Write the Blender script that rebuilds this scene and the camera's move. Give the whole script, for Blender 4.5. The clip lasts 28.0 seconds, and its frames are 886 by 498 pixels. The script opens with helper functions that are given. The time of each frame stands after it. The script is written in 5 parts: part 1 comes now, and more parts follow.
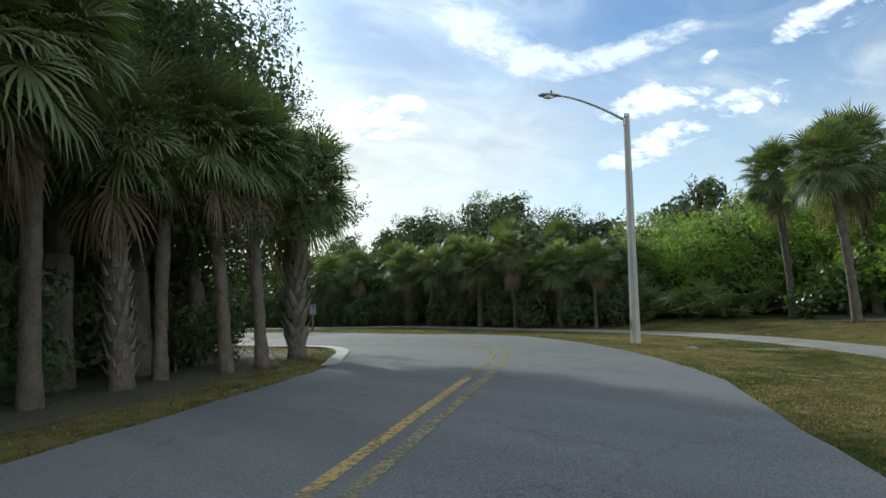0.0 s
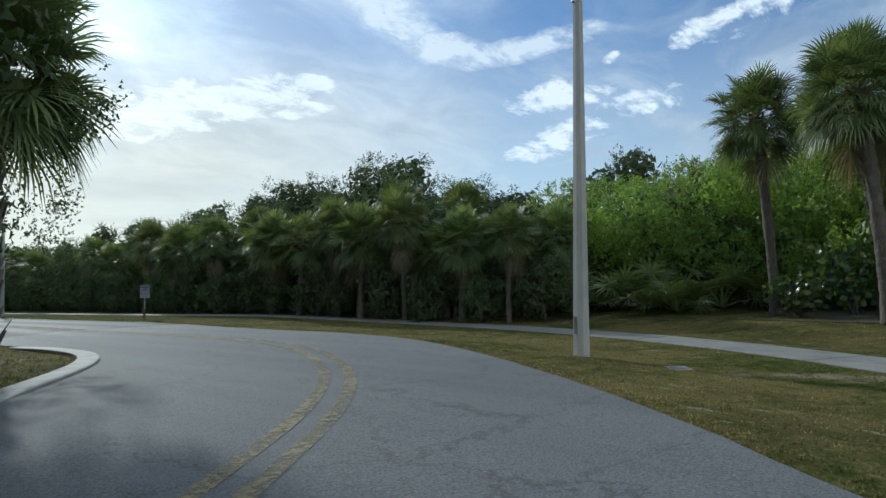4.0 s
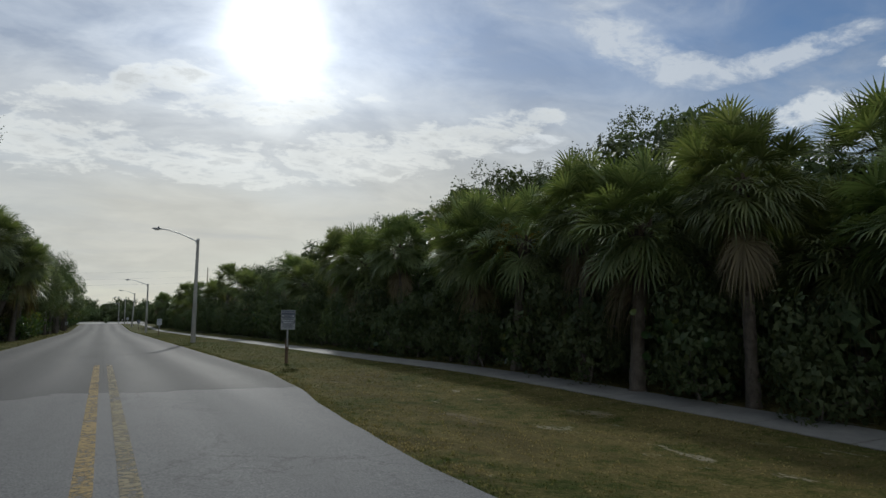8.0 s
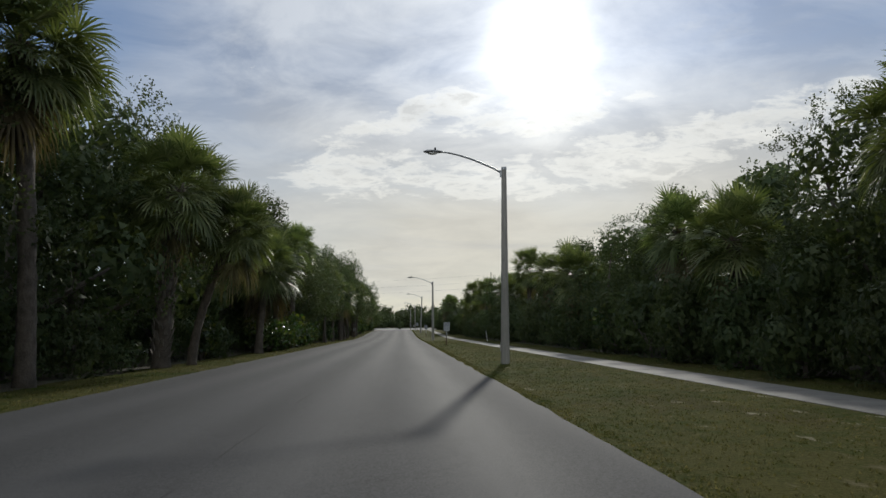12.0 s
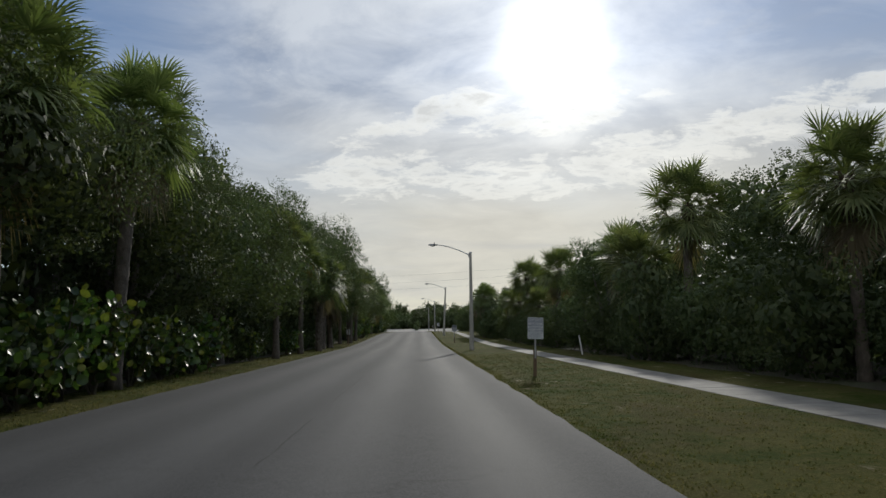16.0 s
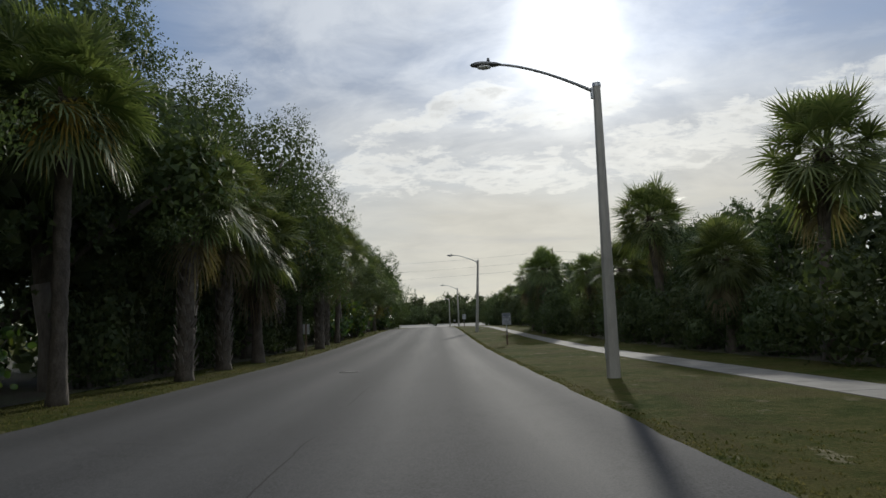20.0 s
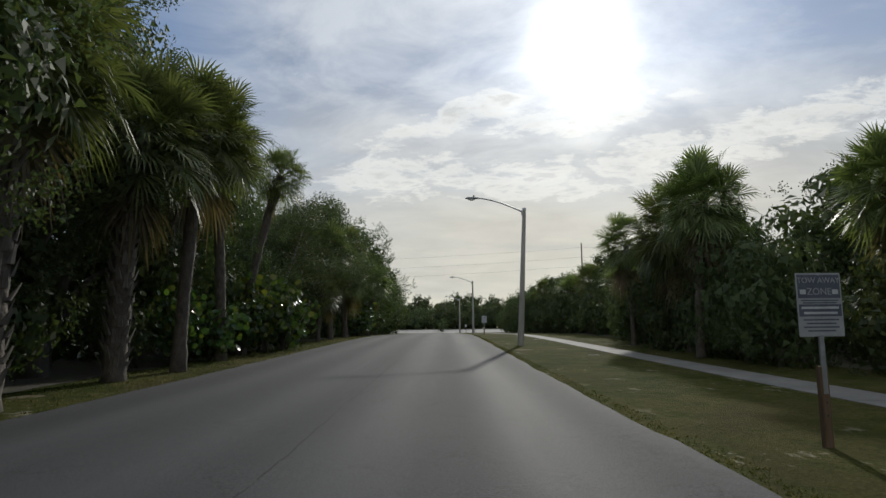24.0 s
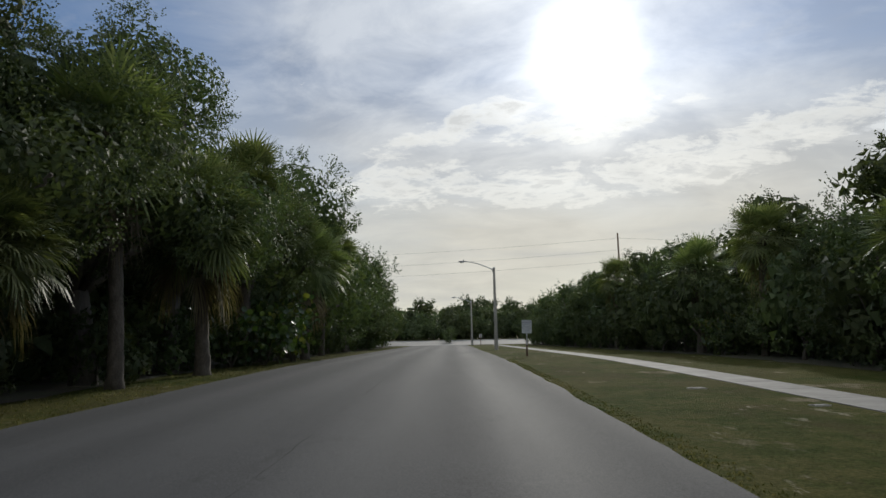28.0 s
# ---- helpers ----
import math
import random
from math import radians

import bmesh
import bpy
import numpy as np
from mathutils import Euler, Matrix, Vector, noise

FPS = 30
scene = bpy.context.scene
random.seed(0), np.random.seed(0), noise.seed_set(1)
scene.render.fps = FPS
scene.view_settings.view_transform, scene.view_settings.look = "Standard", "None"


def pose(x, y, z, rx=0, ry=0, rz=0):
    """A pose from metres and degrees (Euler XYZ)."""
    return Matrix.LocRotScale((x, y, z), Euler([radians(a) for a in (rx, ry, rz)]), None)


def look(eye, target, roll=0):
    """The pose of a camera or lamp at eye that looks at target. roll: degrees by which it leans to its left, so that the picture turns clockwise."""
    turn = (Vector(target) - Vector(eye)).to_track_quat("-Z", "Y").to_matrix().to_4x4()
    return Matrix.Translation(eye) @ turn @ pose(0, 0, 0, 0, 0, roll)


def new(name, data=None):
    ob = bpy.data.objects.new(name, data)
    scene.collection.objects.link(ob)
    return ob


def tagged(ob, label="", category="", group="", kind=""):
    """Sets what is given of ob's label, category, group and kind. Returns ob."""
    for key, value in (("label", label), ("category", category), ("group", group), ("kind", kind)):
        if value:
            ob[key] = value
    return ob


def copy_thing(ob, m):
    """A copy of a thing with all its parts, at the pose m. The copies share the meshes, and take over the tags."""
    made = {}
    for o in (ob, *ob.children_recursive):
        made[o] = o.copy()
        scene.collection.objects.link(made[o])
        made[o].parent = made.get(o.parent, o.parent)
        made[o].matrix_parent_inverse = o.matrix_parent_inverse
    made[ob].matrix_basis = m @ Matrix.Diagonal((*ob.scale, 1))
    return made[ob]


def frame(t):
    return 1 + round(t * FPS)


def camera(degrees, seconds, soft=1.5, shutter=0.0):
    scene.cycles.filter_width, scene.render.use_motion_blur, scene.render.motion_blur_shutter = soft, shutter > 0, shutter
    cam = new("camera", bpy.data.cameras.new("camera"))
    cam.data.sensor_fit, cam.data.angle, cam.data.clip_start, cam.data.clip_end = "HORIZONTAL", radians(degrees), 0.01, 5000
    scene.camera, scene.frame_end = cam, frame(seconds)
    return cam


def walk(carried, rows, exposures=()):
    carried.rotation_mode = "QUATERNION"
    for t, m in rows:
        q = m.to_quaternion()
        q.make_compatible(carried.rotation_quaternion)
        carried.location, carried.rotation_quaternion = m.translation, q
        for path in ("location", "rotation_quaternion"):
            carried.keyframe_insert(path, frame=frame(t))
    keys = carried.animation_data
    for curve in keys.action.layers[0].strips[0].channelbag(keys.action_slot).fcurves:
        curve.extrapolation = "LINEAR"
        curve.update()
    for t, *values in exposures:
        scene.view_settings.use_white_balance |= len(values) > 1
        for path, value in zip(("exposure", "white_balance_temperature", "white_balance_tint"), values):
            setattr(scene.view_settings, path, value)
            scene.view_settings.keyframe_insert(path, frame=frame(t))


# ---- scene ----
cam = camera(69.0, 28.0)
PATH = [
    (0, (-14.119, -31.638, 1.337), (-12.842, -30.108, 1.5), -3.4),
    (0.5, (-12.669, -30.358, 1.301), (-11.317, -28.894, 1.474), -9.1),
    (1, (-11.46, -29.372, 1.251), (-10.046, -27.966, 1.405), -15.0),
    (1.5, (-10.438, -28.496, 1.296), (-8.957, -27.155, 1.387), -10.6),
    (2, (-9.734, -27.897, 1.247), (-8.248, -26.56, 1.164), -5.8),
    (2.5, (-9.293, -27.57, 1.246), (-7.809, -26.23, 1.259), -4.8),
    (3, (-9.002, -27.314, 1.224), (-7.513, -25.982, 1.309), -2.7),
    (3.5, (-8.636, -27.013, 1.208), (-7.148, -25.68, 1.304), -2.2),
    (5.5, (-5.641, -24.396, 1.202), (-4.158, -23.063, 1.347), -2.2),
    (6, (-4.576, -23.36, 1.2), (-3.105, -22.015, 1.354), -2.1),
    (6.5, (-3.556, -22.247, 1.14), (-2.129, -20.857, 1.317), -1.7),
    (7, (-1.904, -20.204, 1.239), (-0.618, -18.684, 1.432), -1.2),
    (7.5, (-0.604, -18.047, 1.274), (0.51, -16.399, 1.482), -0.6),
    (8, (0.064, -15.795, 1.308), (0.991, -14.036, 1.525), -0.6),
    (8.5, (0.756, -13.454, 1.272), (1.467, -11.598, 1.501), -0.2),
    (9, (1.258, -11.164, 1.273), (1.75, -9.24, 1.513), -0.0),
    (9.5, (1.592, -8.378, 1.247), (1.903, -6.418, 1.493), -0.1),
    (10, (1.654, -5.443, 1.226), (1.853, -3.468, 1.478), -0.0),
    (10.5, (1.731, -2.664, 1.232), (1.886, -0.686, 1.482), -0.3),
    (11, (1.733, 0.382, 1.206), (1.878, 2.361, 1.456), -0.4),
    (11.5, (1.785, 3.501, 1.216), (1.921, 5.481, 1.465), -0.6),
    (12, (1.8, 6.619, 1.174), (1.929, 8.599, 1.42), -0.8),
    (12.5, (1.829, 10.087, 1.224), (1.954, 12.068, 1.471), -1.0),
    (13, (1.838, 13.477, 1.239), (1.954, 15.458, 1.485), -1.0),
    (15.5, (1.816, 32.449, 1.365), (1.9, 34.432, 1.613), -1.1),
    (16, (1.769, 35.827, 1.352), (1.848, 37.81, 1.6), -1.0),
    (16.5, (1.737, 39.18, 1.336), (1.809, 41.163, 1.582), -1.2),
    (17, (1.702, 42.501, 1.348), (1.767, 44.485, 1.592), -1.5),
    (17.5, (1.617, 45.872, 1.283), (1.677, 47.857, 1.524), -1.4),
    (18, (1.666, 49.475, 1.231), (1.718, 51.461, 1.467), -1.6),
    (18.5, (1.601, 53.13, 1.229), (1.65, 55.115, 1.465), -1.8),
    (19, (1.622, 56.849, 1.243), (1.661, 58.835, 1.477), -1.9),
    (19.5, (1.589, 60.604, 1.242), (1.621, 62.589, 1.477), -2.1),
    (20, (1.541, 64.219, 1.209), (1.569, 66.205, 1.445), -2.1),
    (20.5, (1.519, 67.834, 1.168), (1.543, 69.82, 1.404), -2.1),
    (21, (1.585, 71.649, 1.271), (1.604, 73.635, 1.506), -1.9),
    (21.5, (1.716, 75.526, 1.325), (1.728, 77.512, 1.56), -1.7),
    (23.5, (1.575, 88.447, 1.208), (1.579, 90.431, 1.459), -0.6),
    (24, (1.577, 91.872, 1.23), (1.578, 93.856, 1.484), -0.7),
    (24.5, (1.576, 95.262, 1.274), (1.576, 97.245, 1.533), -0.6),
    (25, (1.641, 98.765, 1.296), (1.639, 100.748, 1.56), -0.5),
    (25.5, (1.656, 102.161, 1.372), (1.654, 104.143, 1.639), -0.6),
    (26, (1.675, 105.848, 1.399), (1.67, 107.829, 1.67), -0.6),
    (26.5, (1.628, 109.385, 1.434), (1.621, 111.366, 1.706), -0.6),
    (27, (1.629, 112.883, 1.482), (1.619, 114.865, 1.755), -0.7),
    (28, (1.771, 120.0, 1.754), (1.749, 121.981, 2.033), -1.2),
]
EXPOSURES = [(0.0, 0.7, 5850, 0), (2.0, 0.56, 5500, 0), (3.5, 0.44, 5450, 0), (5.8, -0.2, 5400, 1), (7.2, -0.3, 5600, 4), (9.0, -0.07, 6150, 8), (28.0, -0.07, 6150, 8)]
walk(cam, [(t, look(eye, target, roll)) for t, eye, target, roll in PATH], EXPOSURES)

# ---- sky and sun ----
SUN_AZ, SUN_EL = radians(13.0), radians(24.0)      # azimuth from +y towards +x
SUN_DIR = Vector((math.sin(SUN_AZ) * math.cos(SUN_EL), math.cos(SUN_AZ) * math.cos(SUN_EL), math.sin(SUN_EL)))


def node(tree, kind, values=None, **props):
    n = tree.nodes.new(kind)
    for key, value in props.items():
        setattr(n, key, value)
    for key, value in (values or {}).items():
        n.inputs[key].default_value = value
    return n


def calc(tree, op, a, b=None, c=None, clamp=False):
    n = tree.nodes.new("ShaderNodeMath")
    n.operation, n.use_clamp = op, clamp
    for i, v in enumerate((a, b, c)):
        if v is None:
            continue
        if isinstance(v, (int, float)):
            n.inputs[i].default_value = v
        else:
            tree.links.new(v, n.inputs[i])
    return n.outputs[0]


def blend(tree, fac, a, b, mode="MIX"):
    n = tree.nodes.new("ShaderNodeMix")
    n.data_type, n.blend_type = "RGBA", mode
    for sock, v in ((n.inputs[0], fac), (n.inputs[6], a), (n.inputs[7], b)):
        if isinstance(v, (int, float)):
            sock.default_value = v
        elif isinstance(v, tuple):
            sock.default_value = (*v, 1)
        else:
            tree.links.new(v, sock)
    return n.outputs[2]


def ramp(tree, fac, *stops):
    n = tree.nodes.new("ShaderNodeValToRGB")
    while len(n.color_ramp.elements) < len(stops):
        n.color_ramp.elements.new(0.5)
    for e, (p, c) in zip(n.color_ramp.elements, stops):
        e.position = p
        e.color = (c, c, c, 1) if isinstance(c, (int, float)) else (*c, 1)
    tree.links.new(fac, n.inputs[0])
    return n.outputs[0]


def build_world():
    w = bpy.data.worlds.new("sky")
    scene.world = w
    w.use_nodes = True
    tr = w.node_tree
    tr.nodes.clear()
    L = tr.links.new
    co = node(tr, "ShaderNodeTexCoord").outputs["Generated"]
    sep = node(tr, "ShaderNodeSeparateXYZ")
    L(co, sep.inputs[0])
    x, y, z = sep.outputs
    up = calc(tr, "ADD", calc(tr, "MAXIMUM", z, 0.0), 0.2)
    plane = node(tr, "ShaderNodeCombineXYZ")
    L(calc(tr, "DIVIDE", x, up), plane.inputs[0])
    L(calc(tr, "DIVIDE", y, up), plane.inputs[1])
    dot = node(tr, "ShaderNodeVectorMath", operation="DOT_PRODUCT")
    L(co, dot.inputs[0])
    dot.inputs[1].default_value = SUN_DIR
    near = calc(tr, "MAXIMUM", dot.outputs["Value"], 0.0)

    sky = node(tr, "ShaderNodeTexSky", sky_type="NISHITA", sun_disc=False, sun_elevation=SUN_EL, sun_rotation=SUN_AZ,
               air_density=1.0, dust_density=0.3, ozone_density=1.6)

    def layer(scale, detail, rough, warp, offset):
        m = node(tr, "ShaderNodeMapping")
        m.inputs["Location"].default_value = offset
        m.inputs["Scale"].default_value = (scale, scale * 1.35, 1)
        m.inputs["Rotation"].default_value = (0, 0, 0.5)
        L(plane.outputs[0], m.inputs[0])
        n = node(tr, "ShaderNodeTexNoise", {"Scale": 1.0, "Detail": detail, "Roughness": rough, "Distortion": warp})
        L(m.outputs[0], n.inputs["Vector"])
        return n.outputs[0]

    # direction as azimuth and height, for the clouds that have a place of their own
    az = calc(tr, "ARCTAN2", x, y)
    el = calc(tr, "ARCSINE", z)
    grain = layer(5.2, 9, 0.62, 0.6, (4.4, 2.6, 0))
    fluff = layer(9.0, 10, 0.7, 0.4, (1.2, 7.3, 0))

    def bank(azimuth, height, wide, tall, tilt=0.0):
        """How far a direction lies inside one bank of cloud: 1 in its middle, 0 at its rim."""
        du = calc(tr, "SUBTRACT", az, radians(azimuth))
        dv = calc(tr, "SUBTRACT", el, radians(height))
        c, q = math.cos(radians(tilt)), math.sin(radians(tilt))
        a = calc(tr, "DIVIDE", calc(tr, "ADD", calc(tr, "MULTIPLY", du, c), calc(tr, "MULTIPLY", dv, q)), radians(wide))
        b = calc(tr, "DIVIDE", calc(tr, "SUBTRACT", calc(tr, "MULTIPLY", dv, c), calc(tr, "MULTIPLY", du, q)), radians(tall))
        r2 = calc(tr, "ADD", calc(tr, "MULTIPLY", a, a), calc(tr, "MULTIPLY", b, b))
        return calc(tr, "SUBTRACT", 1.0, r2, clamp=True)

    def together(banks):
        out = bank(*banks[0])
        for one in banks[1:]:
            out = calc(tr, "MAXIMUM", out, bank(*one))
        return out

    # veil of thin high cloud, thicker towards the sun
    veil = layer(0.7, 9, 0.55, 0.4, (3.1, 0.4, 0))
    wisps = layer(1.9, 10, 0.62, 0.7, (0.3, 5.2, 0))
    shade = layer(2.8, 8, 0.6, 0.5, (1.7, 9.3, 0))
    toward = ramp(tr, near, (0.76, 0.0), (0.95, 1.0))
    behind = ramp(tr, calc(tr, "MULTIPLY", dot.outputs["Value"], -1.0), (0.0, 0.0), (0.5, 1.0))      # unseen bright cloud opposite the sun, added to fill the shaded sides
    # extra cloud cover overhead, above the view, for more ambient light
    aloft = calc(tr, "MULTIPLY", ramp(tr, z, (0.5, 0.0), (0.9, 1.0)), 0.25)
    cover = calc(tr, "ADD", calc(tr, "ADD", calc(tr, "MULTIPLY", toward, 0.3), calc(tr, "MAXIMUM", calc(tr, "MULTIPLY", behind, 0.3), aloft)), veil)
    veil_mask = ramp(tr, cover, (0.48, 0.0), (0.86, 1.0))
    wisp_mask = ramp(tr, calc(tr, "ADD", wisps, calc(tr, "MULTIPLY", toward, 0.1)), (0.46, 0.0), (0.74, 1.0))
    mask = calc(tr, "MAXIMUM", calc(tr, "MULTIPLY", veil_mask, 0.8), calc(tr, "MULTIPLY", wisp_mask, 0.7))
    ragged = calc(tr, "ADD", calc(tr, "MULTIPLY", calc(tr, "ADD", wisps, shade), 1.1), -0.1)
    glow = calc(tr, "ADD", calc(tr, "MULTIPLY", calc(tr, "POWER", near, 700.0), 26.0),
                calc(tr, "MULTIPLY", ragged, calc(tr, "ADD", calc(tr, "MULTIPLY", calc(tr, "POWER", near, 80.0), 4.6), calc(tr, "MULTIPLY", calc(tr, "POWER", near, 11.0), 2.2))))
    tone = ramp(tr, shade, (0.38, (2.9, 3.3, 4.1)), (0.64, (6.2, 6.3, 6.5)))
    tone = blend(tr, ramp(tr, z, (0.45, 0.0), (0.95, 1.0)), tone, (9.6, 9.7, 9.9))      # unseen overhead cloud whitened to raise the ambient light
    # the added cloud is made extra bright as a fill light
    tone = blend(tr, behind, tone, (13.5, 13.3, 12.8))
    lit = node(tr, "ShaderNodeVectorMath", operation="SCALE")
    lit.inputs[0].default_value = (1.0, 0.95, 0.86)
    L(glow, lit.inputs["Scale"])
    cloud = blend(tr, 1.0, tone, lit.outputs[0], "ADD")
    halo = node(tr, "ShaderNodeVectorMath", operation="SCALE")
    halo.inputs[0].default_value = (1.0, 0.95, 0.86)
    L(calc(tr, "MULTIPLY", glow, 0.6), halo.inputs["Scale"])
    blue = blend(tr, 1.0, sky.outputs[0], (0.66, 0.71, 0.79), "MULTIPLY")
    clear = blend(tr, 1.0, blue, halo.outputs[0], "ADD")
    low = ramp(tr, z, (0.0, 1.0), (0.17, 0.85), (0.38, 0.0))
    mixed = blend(tr, mask, clear, cloud)
    hazy = blend(tr, calc(tr, "MULTIPLY", low, calc(tr, "ADD", calc(tr, "MULTIPLY", toward, 0.5), 0.34)), mixed, (7.4, 6.6, 5.1))
    # grey undersides in long flat streaks near the horizon, below the sun
    streaks = node(tr, "ShaderNodeCombineXYZ")
    L(calc(tr, "MULTIPLY", az, 3.0), streaks.inputs[0])
    L(calc(tr, "MULTIPLY", el, 22.0), streaks.inputs[1])
    flat_noise = node(tr, "ShaderNodeTexNoise", {"Scale": 1.0, "Detail": 7.0, "Roughness": 0.55, "Distortion": 0.5})
    L(streaks.outputs[0], flat_noise.inputs["Vector"])
    under = calc(tr, "MULTIPLY", ramp(tr, flat_noise.outputs[0], (0.5, 0.0), (0.68, 0.55)), calc(tr, "MULTIPLY", ramp(tr, z, (0.08, 1.0), (0.3, 0.2)), toward))
    hazy = blend(tr, under, hazy, (5.3, 5.2, 5.1))
    # broken small cumulus with bright rims under the sun, and a long ragged streak above them
    lumps = calc(tr, "ADD", calc(tr, "MULTIPLY", grain, 1.5), calc(tr, "MULTIPLY", calc(tr, "SUBTRACT", fluff, 1.0), 1.0))
    belt = together([(-4, 13.6, 8, 2.6, 4), (8, 13.2, 10, 2.4, 0), (20, 14.2, 12, 2.8, 4), (1, 18.6, 11, 1.7, 17), (12, 18.6, 12, 2.0, 2), (30, 16, 10, 2.2, 8)])
    lump_at = calc(tr, "ADD", lumps, calc(tr, "MULTIPLY", calc(tr, "SUBTRACT", calc(tr, "POWER", belt, 0.5), 1.0), 0.6))
    lump_mask = ramp(tr, lump_at, (0.0, 0.0), (0.42, 0.8))
    lump_tone = blend(tr, ramp(tr, lump_at, (0.16, 0.0), (0.42, 1.0)), (11.5, 10.9, 9.6), (6.6, 6.4, 6.0))
    lump_lit = blend(tr, 0.42, lump_tone, lit.outputs[0], "ADD")
    final = blend(tr, lump_mask, hazy, lump_lit)
    # fair-weather cumulus and one long swoosh in the clear part of the sky
    puffs = together([(58.5, 15.6, 6.5, 2.2, 10), (59, 12.2, 5.5, 1.8, 12), (66, 14.4, 5.0, 1.5, 6), (74, 20.0, 7, 2.0, 12), (36.5, 15.6, 3.2, 0.8, 0), (35, 15.0, 3.4, 0.8, 4),
                      (56, 11.0, 3.6, 1.0, 0), (63.5, 18.2, 1.3, 0.6, 25), (88, 23, 9, 3, 10), (104, 17, 9, 3, 0)])
    puff_at = calc(tr, "ADD", lumps, calc(tr, "MULTIPLY", calc(tr, "SUBTRACT", calc(tr, "POWER", puffs, 0.5), 1.0), 0.7))
    swoosh = together([(44, 23.2, 7.0, 2.6, -34), (49, 20.2, 5.0, 1.6, -8), (56, 19.9, 8.5, 1.3, 8)])
    swoosh_at = calc(tr, "ADD", calc(tr, "ADD", calc(tr, "MULTIPLY", wisps, 0.5), calc(tr, "MULTIPLY", fluff, 1.1)), calc(tr, "ADD", calc(tr, "MULTIPLY", grain, 1.2), calc(tr, "MULTIPLY", calc(tr, "SUBTRACT", calc(tr, "POWER", swoosh, 0.5), 1.0), 0.7)))
    final = blend(tr, ramp(tr, calc(tr, "SUBTRACT", swoosh_at, 0.4), (0.62, 0.0), (0.84, 0.32), (1.15, 0.75)), final, blend(tr, 0.3, (7.2, 7.2, 7.2), lit.outputs[0], "ADD"))
    puff_mask = ramp(tr, puff_at, (0.05, 0.0), (0.3, 0.85))
    final = blend(tr, puff_mask, final, blend(tr, 0.3, (8.0, 7.9, 7.7), lit.outputs[0], "ADD"))
    bg = node(tr, "ShaderNodeBackground", {"Strength": 0.1})
    L(final, bg.inputs[0])
    out = node(tr, "ShaderNodeOutputWorld")
    L(bg.outputs[0], out.inputs[0])


build_world()
sun = new("sun", bpy.data.lights.new("sun", "SUN"))
sun.data.energy, sun.data.angle, sun.data.color = 2.5, radians(1.5), (1.0, 0.92, 0.80)
sun.matrix_world = look(SUN_DIR * 60, (0, 0, 0))


# ---- materials ----
def material(name):
    m = bpy.data.materials.new(name)
    m.use_nodes = True
    tr = m.node_tree
    return m, tr, tr.nodes["Principled BSDF"]


def noise_of(tr, scale, detail=4.0, rough=0.55, warp=0.0, stretch=None, coords="Object"):
    co = node(tr, "ShaderNodeTexCoord").outputs[coords]
    if stretch:
        m = node(tr, "ShaderNodeMapping")
        m.inputs["Scale"].default_value = stretch
        tr.links.new(co, m.inputs[0])
        co = m.outputs[0]
    n = node(tr, "ShaderNodeTexNoise", {"Scale": scale, "Detail": detail, "Roughness": rough, "Distortion": warp})
    tr.links.new(co, n.inputs["Vector"])
    return n.outputs[0]


def bump(tr, bsdf, height, strength, distance):
    b = node(tr, "ShaderNodeBump", {"Strength": strength, "Distance": distance})
    tr.links.new(height, b.inputs["Height"])
    tr.links.new(b.outputs[0], bsdf.inputs["Normal"])


def simple(name, a, b, scale, rough=0.7, metal=0.0, bump_scale=None, bump_strength=0.3, bump_distance=0.01, stretch=None):
    m, tr, p = material(name)
    n = noise_of(tr, scale, 6, stretch=stretch)
    fine = noise_of(tr, scale * 7, 4, stretch=stretch)
    col = blend(tr, ramp(tr, n, (0.35, 0.0), (0.65, 1.0)), a, b)
    col = blend(tr, 0.35, col, blend(tr, ramp(tr, fine, (0.3, 0.0), (0.7, 1.0)), a, b))
    tr.links.new(col, p.inputs["Base Color"])
    p.inputs["Roughness"].default_value, p.inputs["Metallic"].default_value = rough, metal
    if bump_scale:
        bump(tr, p, noise_of(tr, bump_scale, 5, stretch=stretch), bump_strength, bump_distance)
    return m


def leafy(name, colours, rough=0.5, through_light=0.35, tint=0.35, shine=0.5):
    """Leaves: each one takes its own shade; light shines through a little."""
    m, tr, p = material(name)
    rnd = node(tr, "ShaderNodeNewGeometry").outputs["Random Per Island"]
    col = ramp(tr, rnd, *[(i / (len(colours) - 1), c) for i, c in enumerate(colours)])
    own = node(tr, "ShaderNodeObjectInfo").outputs["Random"]
    value = node(tr, "ShaderNodeHueSaturation")
    tr.links.new(calc(tr, "ADD", calc(tr, "MULTIPLY", own, tint), 1.0 - tint / 2), value.inputs["Value"])
    tr.links.new(calc(tr, "ADD", calc(tr, "MULTIPLY", own, 0.03), 0.485), value.inputs["Hue"])
    tr.links.new(col, value.inputs["Color"])
    tr.links.new(value.outputs[0], p.inputs["Base Color"])
    p.inputs["Roughness"].default_value, p.inputs["Specular IOR Level"].default_value = rough, shine
    t = node(tr, "ShaderNodeBsdfTranslucent")
    glow = blend(tr, 1.0, value.outputs[0], (1.25, 1.35, 0.65), "MULTIPLY")
    tr.links.new(glow, t.inputs[0])
    mix = node(tr, "ShaderNodeMixShader", {"Fac": through_light})
    tr.links.new(p.outputs[0], mix.inputs[1])
    tr.links.new(t.outputs[0], mix.inputs[2])
    tr.links.new(mix.outputs[0], tr.nodes["Material Output"].inputs[0])
    return m


